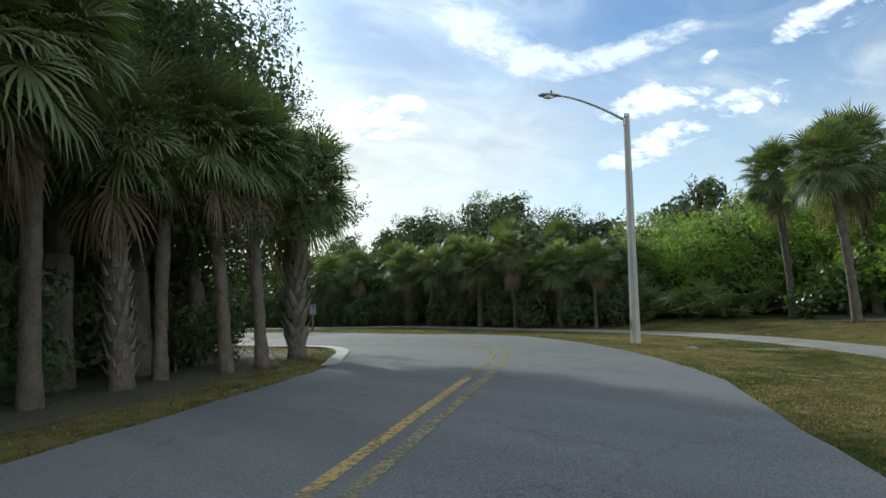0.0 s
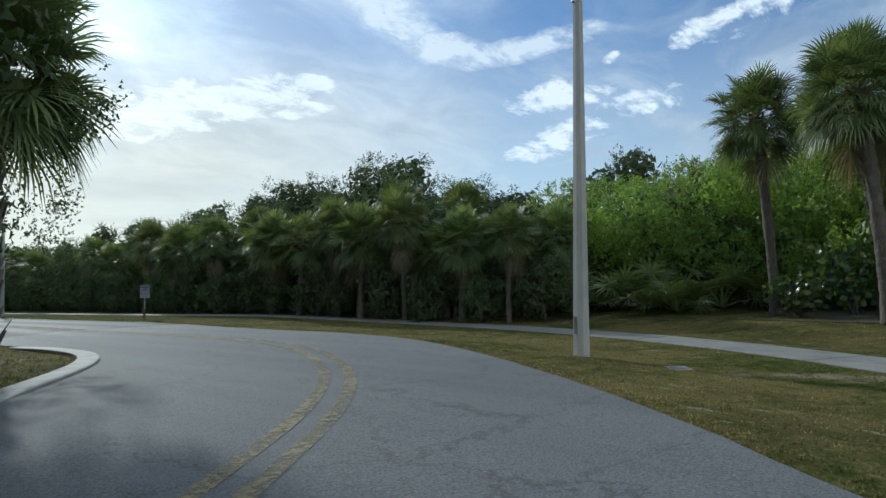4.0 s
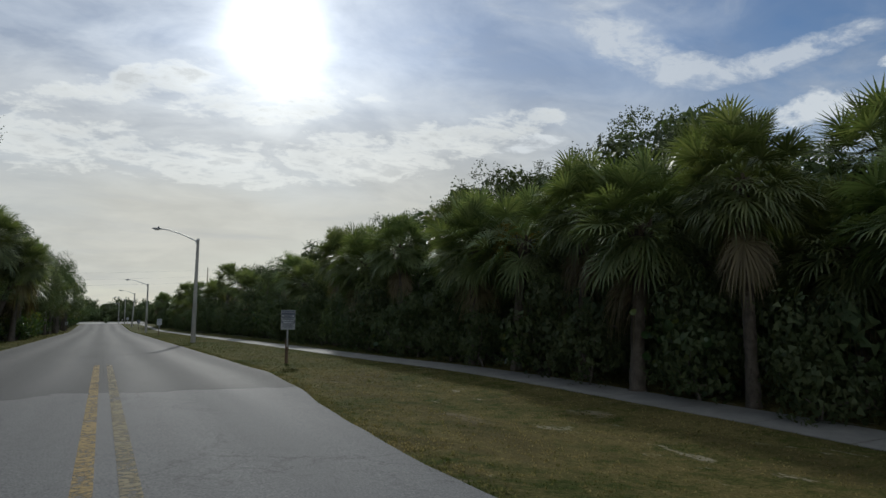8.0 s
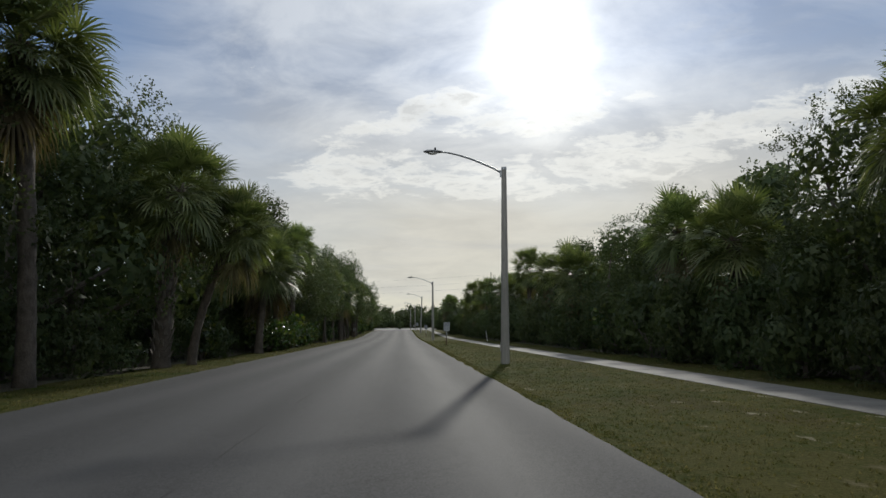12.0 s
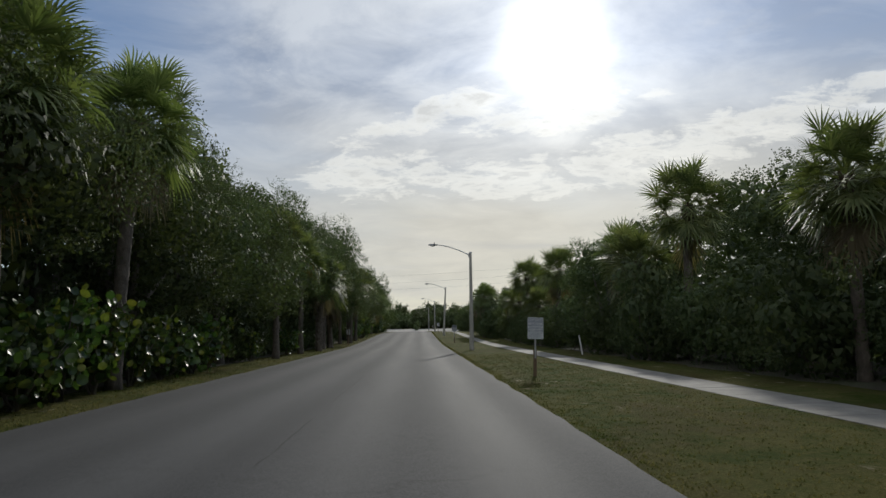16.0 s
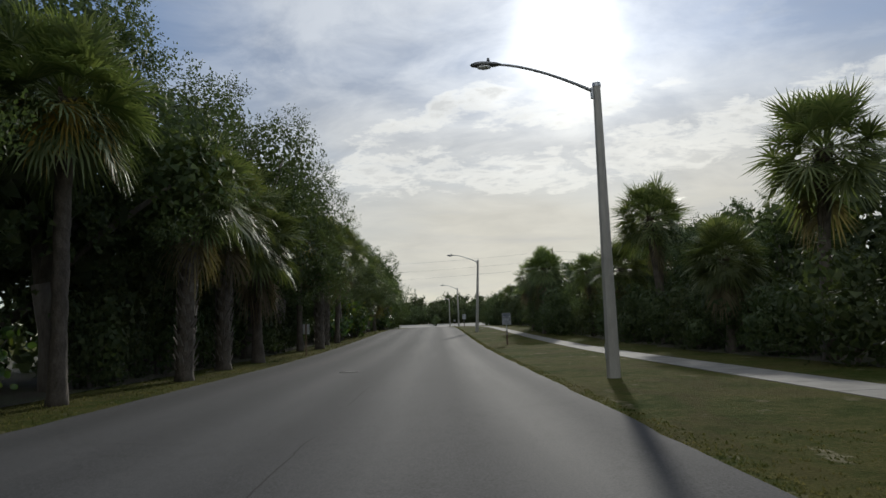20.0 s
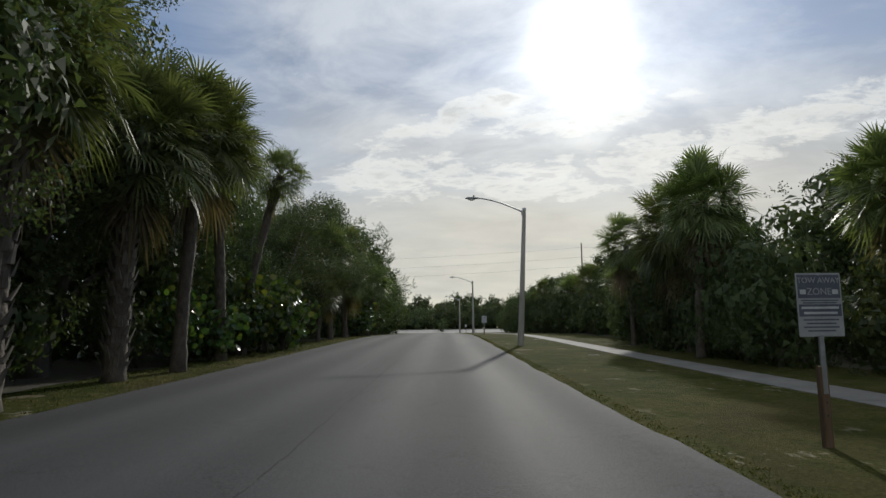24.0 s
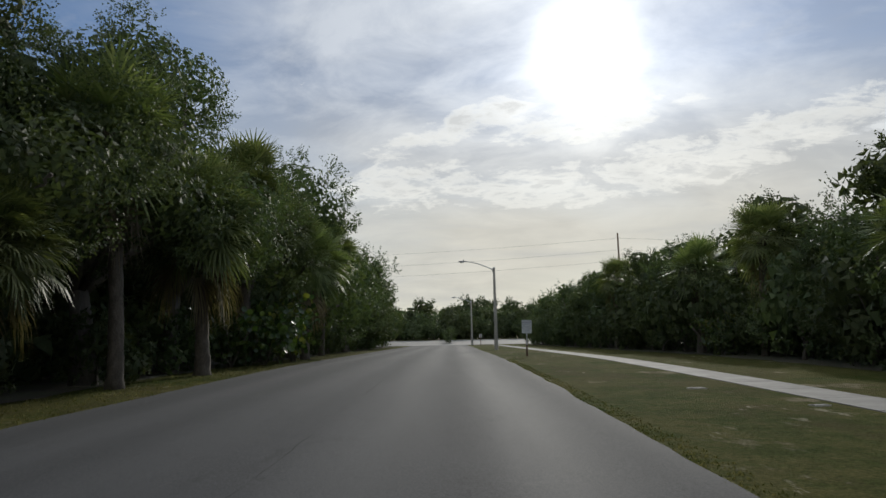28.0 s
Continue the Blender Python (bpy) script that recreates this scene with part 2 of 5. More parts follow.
def asphalt_material():
    m, tr, p = material("asphalt")
    broad = noise_of(tr, 0.35, 5, 0.6)
    streak = noise_of(tr, 1.2, 5, 0.6, stretch=(1.0, 0.06, 1.0))
    grit = noise_of(tr, 55.0, 3, 0.7)
    col = blend(tr, ramp(tr, broad, (0.3, 0.0), (0.7, 1.0)), (0.062, 0.066, 0.073), (0.092, 0.096, 0.102))
    col = blend(tr, 0.45, col, blend(tr, ramp(tr, streak, (0.35, 0.0), (0.65, 1.0)), (0.046, 0.048, 0.052), (0.108, 0.11, 0.113)))
    # worn wheel tracks and darker oil lanes that run along the road
    lanes = noise_of(tr, 0.75, 3, 0.5, stretch=(1.0, 0.012, 1.0))
    col = blend(tr, 0.3, col, blend(tr, ramp(tr, lanes, (0.38, 0.0), (0.62, 1.0)), (0.046, 0.048, 0.052), (0.135, 0.136, 0.138)))
    stain = ramp(tr, noise_of(tr, 0.5, 5, 0.65, warp=0.8), (0.64, 0.0), (0.7, 0.55))
    col = blend(tr, stain, col, (0.055, 0.056, 0.06))
    col = blend(tr, 0.45, col, blend(tr, ramp(tr, grit, (0.35, 0.0), (0.68, 1.0)), (0.03, 0.031, 0.033), (0.2, 0.2, 0.198)))
    # fine cracks
    co = node(tr, "ShaderNodeTexCoord").outputs["Object"]
    v = node(tr, "ShaderNodeTexVoronoi", {"Scale": 0.42}, feature="DISTANCE_TO_EDGE")
    warp = node(tr, "ShaderNodeTexNoise", {"Scale": 1.6, "Detail": 6.0, "Roughness": 0.7})
    tr.links.new(co, warp.inputs["Vector"])
    off = node(tr, "ShaderNodeVectorMath", operation="MULTIPLY_ADD")
    tr.links.new(warp.outputs["Color"], off.inputs[0])
    off.inputs[1].default_value = (1.3, 1.3, 0)
    tr.links.new(co, off.inputs[2])
    tr.links.new(off.outputs[0], v.inputs["Vector"])
    crack = ramp(tr, v.outputs["Distance"], (0.0, 1.0), (0.012, 0.0))
    v2 = node(tr, "ShaderNodeTexVoronoi", {"Scale": 1.5}, feature="DISTANCE_TO_EDGE")
    tr.links.new(off.outputs[0], v2.inputs["Vector"])
    fine_crack = calc(tr, "MULTIPLY", ramp(tr, v2.outputs["Distance"], (0.0, 0.8), (0.022, 0.0)), ramp(tr, noise_of(tr, 0.4, 4), (0.5, 0.0), (0.58, 1.0)))
    crack = calc(tr, "MAXIMUM", crack, fine_crack)
    where = ramp(tr, noise_of(tr, 0.22, 3), (0.44, 0.0), (0.52, 1.0))
    sep = node(tr, "ShaderNodeSeparateXYZ")
    tr.links.new(co, sep.inputs[0])
    older = ramp(tr, calc(tr, "ADD", calc(tr, "MULTIPLY", sep.outputs[1], 0.02), 0.5), (0.44, 0.5), (0.6, 0.3))      # cracks show more strongly in the bend
    col = blend(tr, calc(tr, "MULTIPLY", calc(tr, "MULTIPLY", crack, where), older), col, (0.025, 0.025, 0.026))
    # the wheels polish two tracks in each lane of the straight
    sway = calc(tr, "ADD", sep.outputs[0], calc(tr, "MULTIPLY", noise_of(tr, 0.08, 2), 0.5))
    track = calc(tr, "ADD", calc(tr, "MULTIPLY", calc(tr, "COSINE", calc(tr, "MULTIPLY", calc(tr, "SUBTRACT", sway, 1.1), 3.59)), 0.5), 0.5)
    straight = ramp(tr, calc(tr, "ADD", calc(tr, "MULTIPLY", sep.outputs[1], 0.02), 0.5), (0.3, 0.0), (0.5, 1.0))
    polish = calc(tr, "MULTIPLY", calc(tr, "MULTIPLY", track, straight), calc(tr, "ADD", calc(tr, "MULTIPLY", streak, 0.9), 0.3))
    # light level painted into the colour: bend brightened, straight darkened
    straight_dimmed = ramp(tr, calc(tr, "ADD", calc(tr, "MULTIPLY", sep.outputs[1], 0.02), calc(tr, "MULTIPLY", noise_of(tr, 0.5, 4), 0.12)), (-0.34, 0.0), (-0.12, 1.0))
    col = blend(tr, 1.0, col, blend(tr, straight_dimmed, (1.25, 1.24, 1.21), (0.53, 0.53, 0.535)), "MULTIPLY")
    wander = calc(tr, "ABSOLUTE", calc(tr, "SUBTRACT", calc(tr, "ADD", sep.outputs[0], calc(tr, "MULTIPLY", noise_of(tr, 0.7, 6, 0.65), 0.16)), 0.23))
    seam = calc(tr, "MULTIPLY", ramp(tr, wander, (0.006, 0.8), (0.016, 0.0)), calc(tr, "MULTIPLY", ramp(tr, sep.outputs[1], (0.0, 0.0), (1.0, 1.0)), ramp(tr, noise_of(tr, 0.35, 4), (0.44, 0.0), (0.52, 1.0))))
    col = blend(tr, seam, col, (0.02, 0.02, 0.021))
    col = blend(tr, calc(tr, "MULTIPLY", polish, 0.3), col, (0.1, 0.1, 0.101))
    tr.links.new(col, p.inputs["Base Color"])
    tr.links.new(calc(tr, "SUBTRACT", 0.84, calc(tr, "MULTIPLY", polish, 0.1)), p.inputs["Roughness"])
    p.inputs["Specular IOR Level"].default_value = 0.13
    bump(tr, p, calc(tr, "ADD", grit, calc(tr, "MULTIPLY", noise_of(tr, 140.0, 2, 0.6), 0.5)), 0.6, 0.007)
    return m


def paint_material(name, colour, keep):
    """Road paint, worn through to the asphalt. keep: how much is left."""
    m, tr, p = material(name)
    worn = noise_of(tr, 14.0, 7, 0.7)
    wide = noise_of(tr, 1.1, 4, 0.6)
    left = ramp(tr, calc(tr, "ADD", calc(tr, "MULTIPLY", worn, 0.7), calc(tr, "MULTIPLY", wide, 0.3)), (keep - 0.07, 1.0), (keep + 0.07, 0.0))
    tr.links.new(blend(tr, 0.5, colour, blend(tr, ramp(tr, noise_of(tr, 60, 3), (0.3, 0.0), (0.7, 1.0)), tuple(c * 0.6 for c in colour), colour)), p.inputs["Base Color"])
    p.inputs["Roughness"].default_value, p.inputs["Specular IOR Level"].default_value = 0.85, 0.12
    gone = node(tr, "ShaderNodeBsdfTransparent")
    mix = node(tr, "ShaderNodeMixShader")
    tr.links.new(calc(tr, "MULTIPLY", left, 0.9), mix.inputs[0])
    tr.links.new(gone.outputs[0], mix.inputs[1])
    tr.links.new(p.outputs[0], mix.inputs[2])
    tr.links.new(mix.outputs[0], tr.nodes["Material Output"].inputs[0])
    return m


def dryness(tr):
    """Where the grass is dry: broad patches with ragged edges."""
    broad = noise_of(tr, 0.28, 6, 0.65)
    mid = noise_of(tr, 1.7, 6, 0.7, warp=0.6)
    tufts = noise_of(tr, 5.5, 5, 0.7, warp=0.4)
    patches = ramp(tr, calc(tr, "ADD", calc(tr, "MULTIPLY", broad, 0.4), calc(tr, "ADD", calc(tr, "MULTIPLY", mid, 0.35), calc(tr, "MULTIPLY", tufts, 0.25))), (0.42, 0.05), (0.54, 1.0))
    # the grass by the bend is drier than that along the straight
    sep = node(tr, "ShaderNodeSeparateXYZ")
    tr.links.new(node(tr, "ShaderNodeTexCoord").outputs["Object"], sep.inputs[0])
    along = ramp(tr, calc(tr, "ADD", calc(tr, "MULTIPLY", sep.outputs[1], 0.02), 0.5), (0.3, 1.0), (0.75, 0.5))
    return calc(tr, "MULTIPLY", patches, along)


def blade_material():
    """Grass blades: lush where the turf is green, straw where it is dry."""
    m, tr, p = material("grass_blade")
    rnd = node(tr, "ShaderNodeNewGeometry").outputs["Random Per Island"]
    lush = ramp(tr, rnd, (0.0, (0.034, 0.051, 0.011)), (0.5, (0.054, 0.075, 0.016)), (1.0, (0.084, 0.1, 0.025)))
    straw = ramp(tr, rnd, (0.0, (0.09, 0.085, 0.025)), (0.5, (0.19, 0.155, 0.06)), (1.0, (0.3, 0.245, 0.11)))
    col = blend(tr, dryness(tr), lush, straw)
    tr.links.new(col, p.inputs["Base Color"])
    p.inputs["Roughness"].default_value, p.inputs["Specular IOR Level"].default_value = 0.75, 0.08
    t = node(tr, "ShaderNodeBsdfTranslucent")
    tr.links.new(col, t.inputs[0])
    mix = node(tr, "ShaderNodeMixShader", {"Fac": 0.55})
    tr.links.new(p.outputs[0], mix.inputs[1])
    tr.links.new(t.outputs[0], mix.inputs[2])
    tr.links.new(mix.outputs[0], tr.nodes["Material Output"].inputs[0])
    return m


def turf_material():
    m, tr, p = material("turf")
    mid = noise_of(tr, 1.7, 6, 0.7, warp=0.6)
    fine = noise_of(tr, 26.0, 5, 0.75)
    green = blend(tr, ramp(tr, fine, (0.3, 0.0), (0.7, 1.0)), (0.016, 0.028, 0.005), (0.05, 0.072, 0.014))
    dry = blend(tr, ramp(tr, fine, (0.3, 0.0), (0.7, 1.0)), (0.062, 0.052, 0.018), (0.2, 0.165, 0.066))
    where = dryness(tr)
    col = blend(tr, where, green, dry)
    soil = ramp(tr, noise_of(tr, 0.8, 5, 0.6, coords="Object", stretch=(1, 0.6, 1)), (0.64, 0.0), (0.7, 1.0))
    col = blend(tr, calc(tr, "MULTIPLY", soil, 0.7), col, (0.24, 0.2, 0.14))
    # brown thatch, and small bare patches of pale sand drawn out along the verge
    thatch = ramp(tr, noise_of(tr, 0.55, 6, 0.7, stretch=(1, 0.5, 1), warp=0.5), (0.5, 0.0), (0.62, 0.65))
    col = blend(tr, thatch, col, blend(tr, fine, (0.03, 0.026, 0.011), (0.105, 0.088, 0.036)))
    sandy = calc(tr, "MULTIPLY", ramp(tr, noise_of(tr, 2.4, 7, 0.72, stretch=(1, 0.42, 1)), (0.6, 0.0), (0.65, 1.0)), ramp(tr, noise_of(tr, 0.22, 2, 0.5), (0.5, 0.0), (0.58, 1.0)))
    col = blend(tr, calc(tr, "MULTIPLY", sandy, 0.8), col, (0.3, 0.27, 0.2))
    tr.links.new(col, p.inputs["Base Color"])
    p.inputs["Roughness"].default_value = 0.95
    p.inputs["Specular IOR Level"].default_value = 0.02
    bump(tr, p, calc(tr, "ADD", fine, mid), 0.9, 0.04)
    return m


def litter_material():
    m, tr, p = material("leaf_litter")
    fine = noise_of(tr, 18.0, 6, 0.75)
    mid = noise_of(tr, 1.1, 5, 0.6)
    col = blend(tr, ramp(tr, fine, (0.3, 0.0), (0.7, 1.0)), (0.018, 0.015, 0.009), (0.085, 0.066, 0.04))
    col = blend(tr, ramp(tr, mid, (0.45, 0.0), (0.62, 0.6)), col, (0.05, 0.07, 0.02))
    tr.links.new(col, p.inputs["Base Color"])
    p.inputs["Roughness"].default_value = 0.95
    bump(tr, p, fine, 0.9, 0.05)
    return m


ASPHALT = asphalt_material()
YELLOW = paint_material("yellow_paint", (0.37, 0.27, 0.11), 0.55)
DULL_YELLOW = paint_material("dull_yellow_paint", (0.3, 0.215, 0.085), 0.54)
PALE_YELLOW = paint_material("pale_worn_paint", (0.24, 0.205, 0.125), 0.53)
TURF = turf_material()
LITTER = litter_material()
CONCRETE = simple("pavement_concrete", (0.115, 0.111, 0.1), (0.2, 0.192, 0.175), 1.6, 0.85, bump_scale=40, bump_strength=0.3, bump_distance=0.004)
KERB = simple("kerb_concrete", (0.22, 0.212, 0.19), (0.34, 0.325, 0.295), 2.2, 0.85, bump_scale=30, bump_strength=0.3, bump_distance=0.005)
POLE = simple("pole_concrete", (0.24, 0.232, 0.208), (0.36, 0.345, 0.31), 2.5, 0.8, bump_scale=45, bump_strength=0.3, bump_distance=0.004, stretch=(1, 1, 0.25))
STEEL = simple("galvanised_steel", (0.3, 0.31, 0.32), (0.45, 0.46, 0.47), 9, 0.45, 0.8)
LAMP_GREY = simple("lamp_grey_paint", (0.16, 0.165, 0.17), (0.24, 0.245, 0.25), 6, 0.5, 0.3)
BLACK = simple("black_plastic", (0.012, 0.012, 0.013), (0.03, 0.03, 0.03), 8, 0.5)
SIGN_WHITE = simple("sign_white", (0.66, 0.66, 0.65), (0.78, 0.78, 0.77), 5, 0.5)
# sign white darkened: the shade on its backlit side is in the colour
SIGN_FACE = simple("shaded_sign_face", (0.23, 0.24, 0.25), (0.32, 0.33, 0.34), 5, 0.55)
# paler sign face with glare painted into its colour
PALE_FACE = simple("glare_sign_face", (0.36, 0.38, 0.4), (0.47, 0.49, 0.51), 5, 0.55)
SIGN_BACK = simple("sign_back_aluminium", (0.4, 0.41, 0.42), (0.55, 0.56, 0.57), 6, 0.5, 0.5)
SIGN_INK = simple("sign_dark_ink", (0.05, 0.06, 0.085), (0.085, 0.1, 0.13), 6, 0.55)
# sign ink lightened by the same painted glare
GLARE_INK = simple("glare_sign_ink", (0.2, 0.215, 0.24), (0.29, 0.305, 0.33), 6, 0.55)
POST_WOOD = simple("post_wood", (0.08, 0.05, 0.03), (0.17, 0.11, 0.06), 5, 0.8, bump_scale=30, bump_strength=0.4, stretch=(1, 1, 0.15))
PALM_BARK = simple("palm_bark", (0.052, 0.042, 0.032), (0.14, 0.117, 0.092), 6, 0.9, bump_scale=11, bump_strength=1.0, bump_distance=0.05, stretch=(1.0, 1.0, 0.7))
BOOT = simple("palm_leaf_bases", (0.07, 0.059, 0.047), (0.19, 0.168, 0.14), 7, 0.9, bump_scale=40, bump_strength=0.5, stretch=(1, 1, 0.3))
DRY_HUSK = simple("old_leaf_stubs", (0.05, 0.038, 0.026), (0.13, 0.1, 0.068), 7, 0.9, bump_scale=40, bump_strength=0.5, stretch=(1, 1, 0.3))
BARK = simple("tree_bark", (0.06, 0.05, 0.04), (0.18, 0.16, 0.135), 4, 0.9, bump_scale=14, bump_strength=0.9, bump_distance=0.03, stretch=(1, 1, 0.3))
FROND = leafy("palm_frond", [(0.09, 0.12, 0.05), (0.134, 0.165, 0.068), (0.2, 0.225, 0.1), (0.104, 0.134, 0.054)], 0.5, 0.34, 0.35, 0.35)
DRY_FROND = leafy("dry_palm_frond", [(0.1, 0.082, 0.05), (0.19, 0.155, 0.098), (0.14, 0.112, 0.066)], 0.8, 0.3)
ORANGE_FROND = leafy("yellowed_palm_frond", [(0.32, 0.2, 0.04), (0.42, 0.3, 0.08), (0.25, 0.2, 0.05)], 0.7, 0.3)
LEAF = leafy("dark_oval_leaf", [(0.044, 0.062, 0.028), (0.062, 0.084, 0.038), (0.092, 0.112, 0.05), (0.05, 0.07, 0.031)], 0.62, 0.3, 0.4, 0.2)
BRIGHT_LEAF = leafy("bright_green_leaf", [(0.085, 0.14, 0.03), (0.155, 0.22, 0.048), (0.26, 0.31, 0.078), (0.115, 0.17, 0.038)], 0.5, 0.5, 0.35, 0.35)
SEA_LEAF = leafy("round_glossy_leaf", [(0.03, 0.055, 0.018), (0.045, 0.08, 0.024), (0.03, 0.06, 0.018), (0.04, 0.07, 0.02), (0.1, 0.15, 0.03), (0.035, 0.06, 0.02), (0.045, 0.075, 0.024), (0.13, 0.14, 0.03), (0.03, 0.055, 0.018)], 0.34, 0.3, 0.35, 0.4)
GRASS = blade_material()


# ---- plan ----
def smooth(a, b, v):
    u = min(max((v - a) / (b - a), 0.0), 1.0)
    return u * u * (3 - 2 * u)


def rise(y):
    """Height of the ground: it climbs gently to the junction and a low bank behind it."""
    return 0.93 * smooth(85, 150, y) + 0.9 * smooth(212, 240, y)


ARC_C, ARC_R, ARC_A = Vector((-13.9, -11.3)), 14.0, radians(52)
ARC_LEN = ARC_R * ARC_A


def centre(s):
    """Point and heading of the road's middle, s metres along it from the start of the bend."""
    if s < ARC_LEN:
        a = -ARC_A + max(s, 0.0) / ARC_R
        p = ARC_C + ARC_R * Vector((math.cos(a), math.sin(a)))
        h = Vector((-math.sin(a), math.cos(a)))
        return p + h * min(s, 0.0), h
    return ARC_C + Vector((ARC_R, s - ARC_LEN)), Vector((0, 1))


def swale(s, off):
    """Depth of the shallow hollow along the outer side of the bend, deepest under the pavement."""
    return -0.25 * smooth(-16, -3, s) * (1 - smooth(11, 25, s)) * smooth(right_edge(s) - 0.1, right_edge(s) + 3.0, off) * (1 - smooth(walk_edge(s) + 1.4, walk_edge(s) + 4.4, off))


def aside(s, off, z=0.0):
    p, h = centre(s)
    q = p + Vector((h.y, -h.x)) * off
    return (q.x, q.y, rise(q.y) + swale(s, off) + z)


def beside(x, y):
    """How far along the road a place lies, and how far to its outer side."""
    dx, dy = x - ARC_C.x, y - ARC_C.y
    if dy > 0:
        return dy + ARC_LEN, dx - ARC_R
    a = math.atan2(dy, dx)
    if -ARC_A < a:
        return (a + ARC_A) * ARC_R, math.hypot(dx, dy) - ARC_R
    p, h = centre(0.0)
    ex, ey = x - p.x, y - p.y
    return ex * h.x + ey * h.y, ex * h.y - ey * h.x


def ground_z(x, y):
    return rise(y) + (swale(*beside(x, y)) if -45 < y < 8 and -40 < x < 22 else 0.0)


def at_y(y):
    return y - ARC_C.y + ARC_LEN


def right_edge(s):
    return 3.7 - 1.15 * smooth(-3.5, 4.5, s) + 1.2 * smooth(12, 26, s)


def left_edge(s):
    return -(3.75 + 0.15 * smooth(-4, 2, s) - 0.7 * smooth(4, 12, s) + 1.05 * smooth(13, 28, s))


def walk_edge(s):
    return 7.45 - 0.15 * smooth(0, 6, s) + 0.85 * smooth(8, 15, s) - 0.35 * smooth(17, 30, s) - 0.35 * smooth(40, 90, s) - 0.2 * smooth(110, 165, s)


def mesh_of(name, verts, faces, mats, smooth_faces=False):
    me = bpy.data.meshes.new(name)
    me.from_pydata([tuple(v) for v in verts], [], faces)
    for m in mats if isinstance(mats, (list, tuple)) else [mats]:
        me.materials.append(m)
    if smooth_faces:
        me.polygons.foreach_set("use_smooth", [True] * len(me.polygons))
    me.update()
    return me


def piece(name, verts, faces, mat, parent=None, label="", smooth_faces=False):
    ob = new(name, mesh_of(name, verts, faces, mat, smooth_faces))
    ob.parent = parent
    return tagged(ob, label) if label else ob


def part(name, bm, mat, parent, label="", smooth_faces=False):
    """Links a bmesh as one mesh object under a thing or a part."""
    me = bpy.data.meshes.new(name)
    bm.to_mesh(me)
    bm.free()
    me.materials.append(mat)
    if smooth_faces:
        me.polygons.foreach_set("use_smooth", [True] * len(me.polygons))
    ob = new(name, me)
    ob.parent = parent
    return tagged(ob, label) if label else ob


def tube(points, radii, sides=8, cap=True):
    """Vertices and faces of a tapered tube along points."""
    verts, faces = [], []
    pts = [Vector(p) for p in points]
    for i, (p, r) in enumerate(zip(pts, radii)):
        d = (pts[min(i + 1, len(pts) - 1)] - pts[max(i - 1, 0)]).normalized()
        a = d.orthogonal().normalized() if abs(d.z) < 0.9 else Vector((1, 0, 0)).cross(d).normalized()
        b = d.cross(a)
        for k in range(sides):
            w = 2 * math.pi * k / sides
            verts.append(p + r * (math.cos(w) * a + math.sin(w) * b))
    for i in range(len(pts) - 1):
        for k in range(sides):
            faces.append((i * sides + k, i * sides + (k + 1) % sides, (i + 1) * sides + (k + 1) % sides, (i + 1) * sides + k))
    if cap:
        faces.append(tuple(range(sides))[::-1])
        faces.append(tuple((len(pts) - 1) * sides + k for k in range(sides)))
    return verts, faces


def joined(*lots):
    verts, faces = [], []
    for v, f in lots:
        n = len(verts)
        verts += list(v)
        faces += [tuple(i + n for i in face) for face in f]
    return verts, faces


def box_bm(size, at=(0, 0, 0), bevel=0.0):
    bm = bmesh.new()
    bmesh.ops.create_cube(bm, size=1)
    bmesh.ops.scale(bm, vec=size, verts=bm.verts)
    bmesh.ops.translate(bm, vec=at, verts=bm.verts)
    if bevel:
        bmesh.ops.bevel(bm, geom=bm.edges[:], offset=bevel, segments=2, affect="EDGES")
    return bm


# ---- ground, road, pavement ----
def joined_boxes(*boxes):
    bm = bmesh.new()
    for size, at in boxes:
        bmesh.ops.create_cube(bm, size=1.0, matrix=Matrix.Translation(at) @ Matrix.Diagonal((*size, 1)))
    return bm


def strip(name, s0, s1, step, lo, hi, z, mat, across=4, edge_noise=0.0, drop=0.0):
    """A surface along the road between two offsets (functions of s)."""
    n = int((s1 - s0) / step) + 1
    verts, faces = [], []
    for i in range(n):
        s = s0 + (s1 - s0) * i / (n - 1)
        a, b = lo(s), hi(s)
        if edge_noise:
            a += edge_noise * noise.noise((s * 0.7, 3.1, 0)) + edge_noise * 0.5 * noise.noise((s * 3.1, 7.7, 0))
            b += edge_noise * noise.noise((s * 0.7, 9.4, 0)) + edge_noise * 0.5 * noise.noise((s * 3.1, 1.3, 0))
        for k in range(across + 1):
            f = k / across
            verts.append(aside(s, a + (b - a) * f, z + drop * (1 - (2 * f - 1) ** 2)))
    for i in range(n - 1):
        for k in range(across):
            q = i * (across + 1) + k
            faces.append((q, q + 1, q + across + 2, q + across + 1))
    return piece(name, verts, faces, mat, None, "", True)


def ground_sheet():
    far = [80, 120, 200, 400, 900, 2000, 4000]
    xs = [-60 - f for f in far[::-1]] + list(np.arange(-60, -25, 3.5)) + list(np.arange(-25, 22, 0.8)) + list(np.arange(22, 61, 3.0)) + [60 + f for f in far]
    ys = [-80 - f for f in far[::-1]] + list(np.arange(-80, -44, 3.0)) + list(np.arange(-44, 10, 0.8)) + list(np.arange(10, 281, 3.0)) + [280 + f for f in far]
    verts = [(x, y, ground_z(x, y)) for y in ys for x in xs]
    w = len(xs)
    faces = [(j * w + i, j * w + i + 1, (j + 1) * w + i + 1, (j + 1) * w + i) for j in range(len(ys) - 1) for i in range(w - 1)]
    return tagged(piece("ground", verts, faces, TURF, smooth_faces=True), "patchy green and dry mown grass ground", "ground", kind="structure")


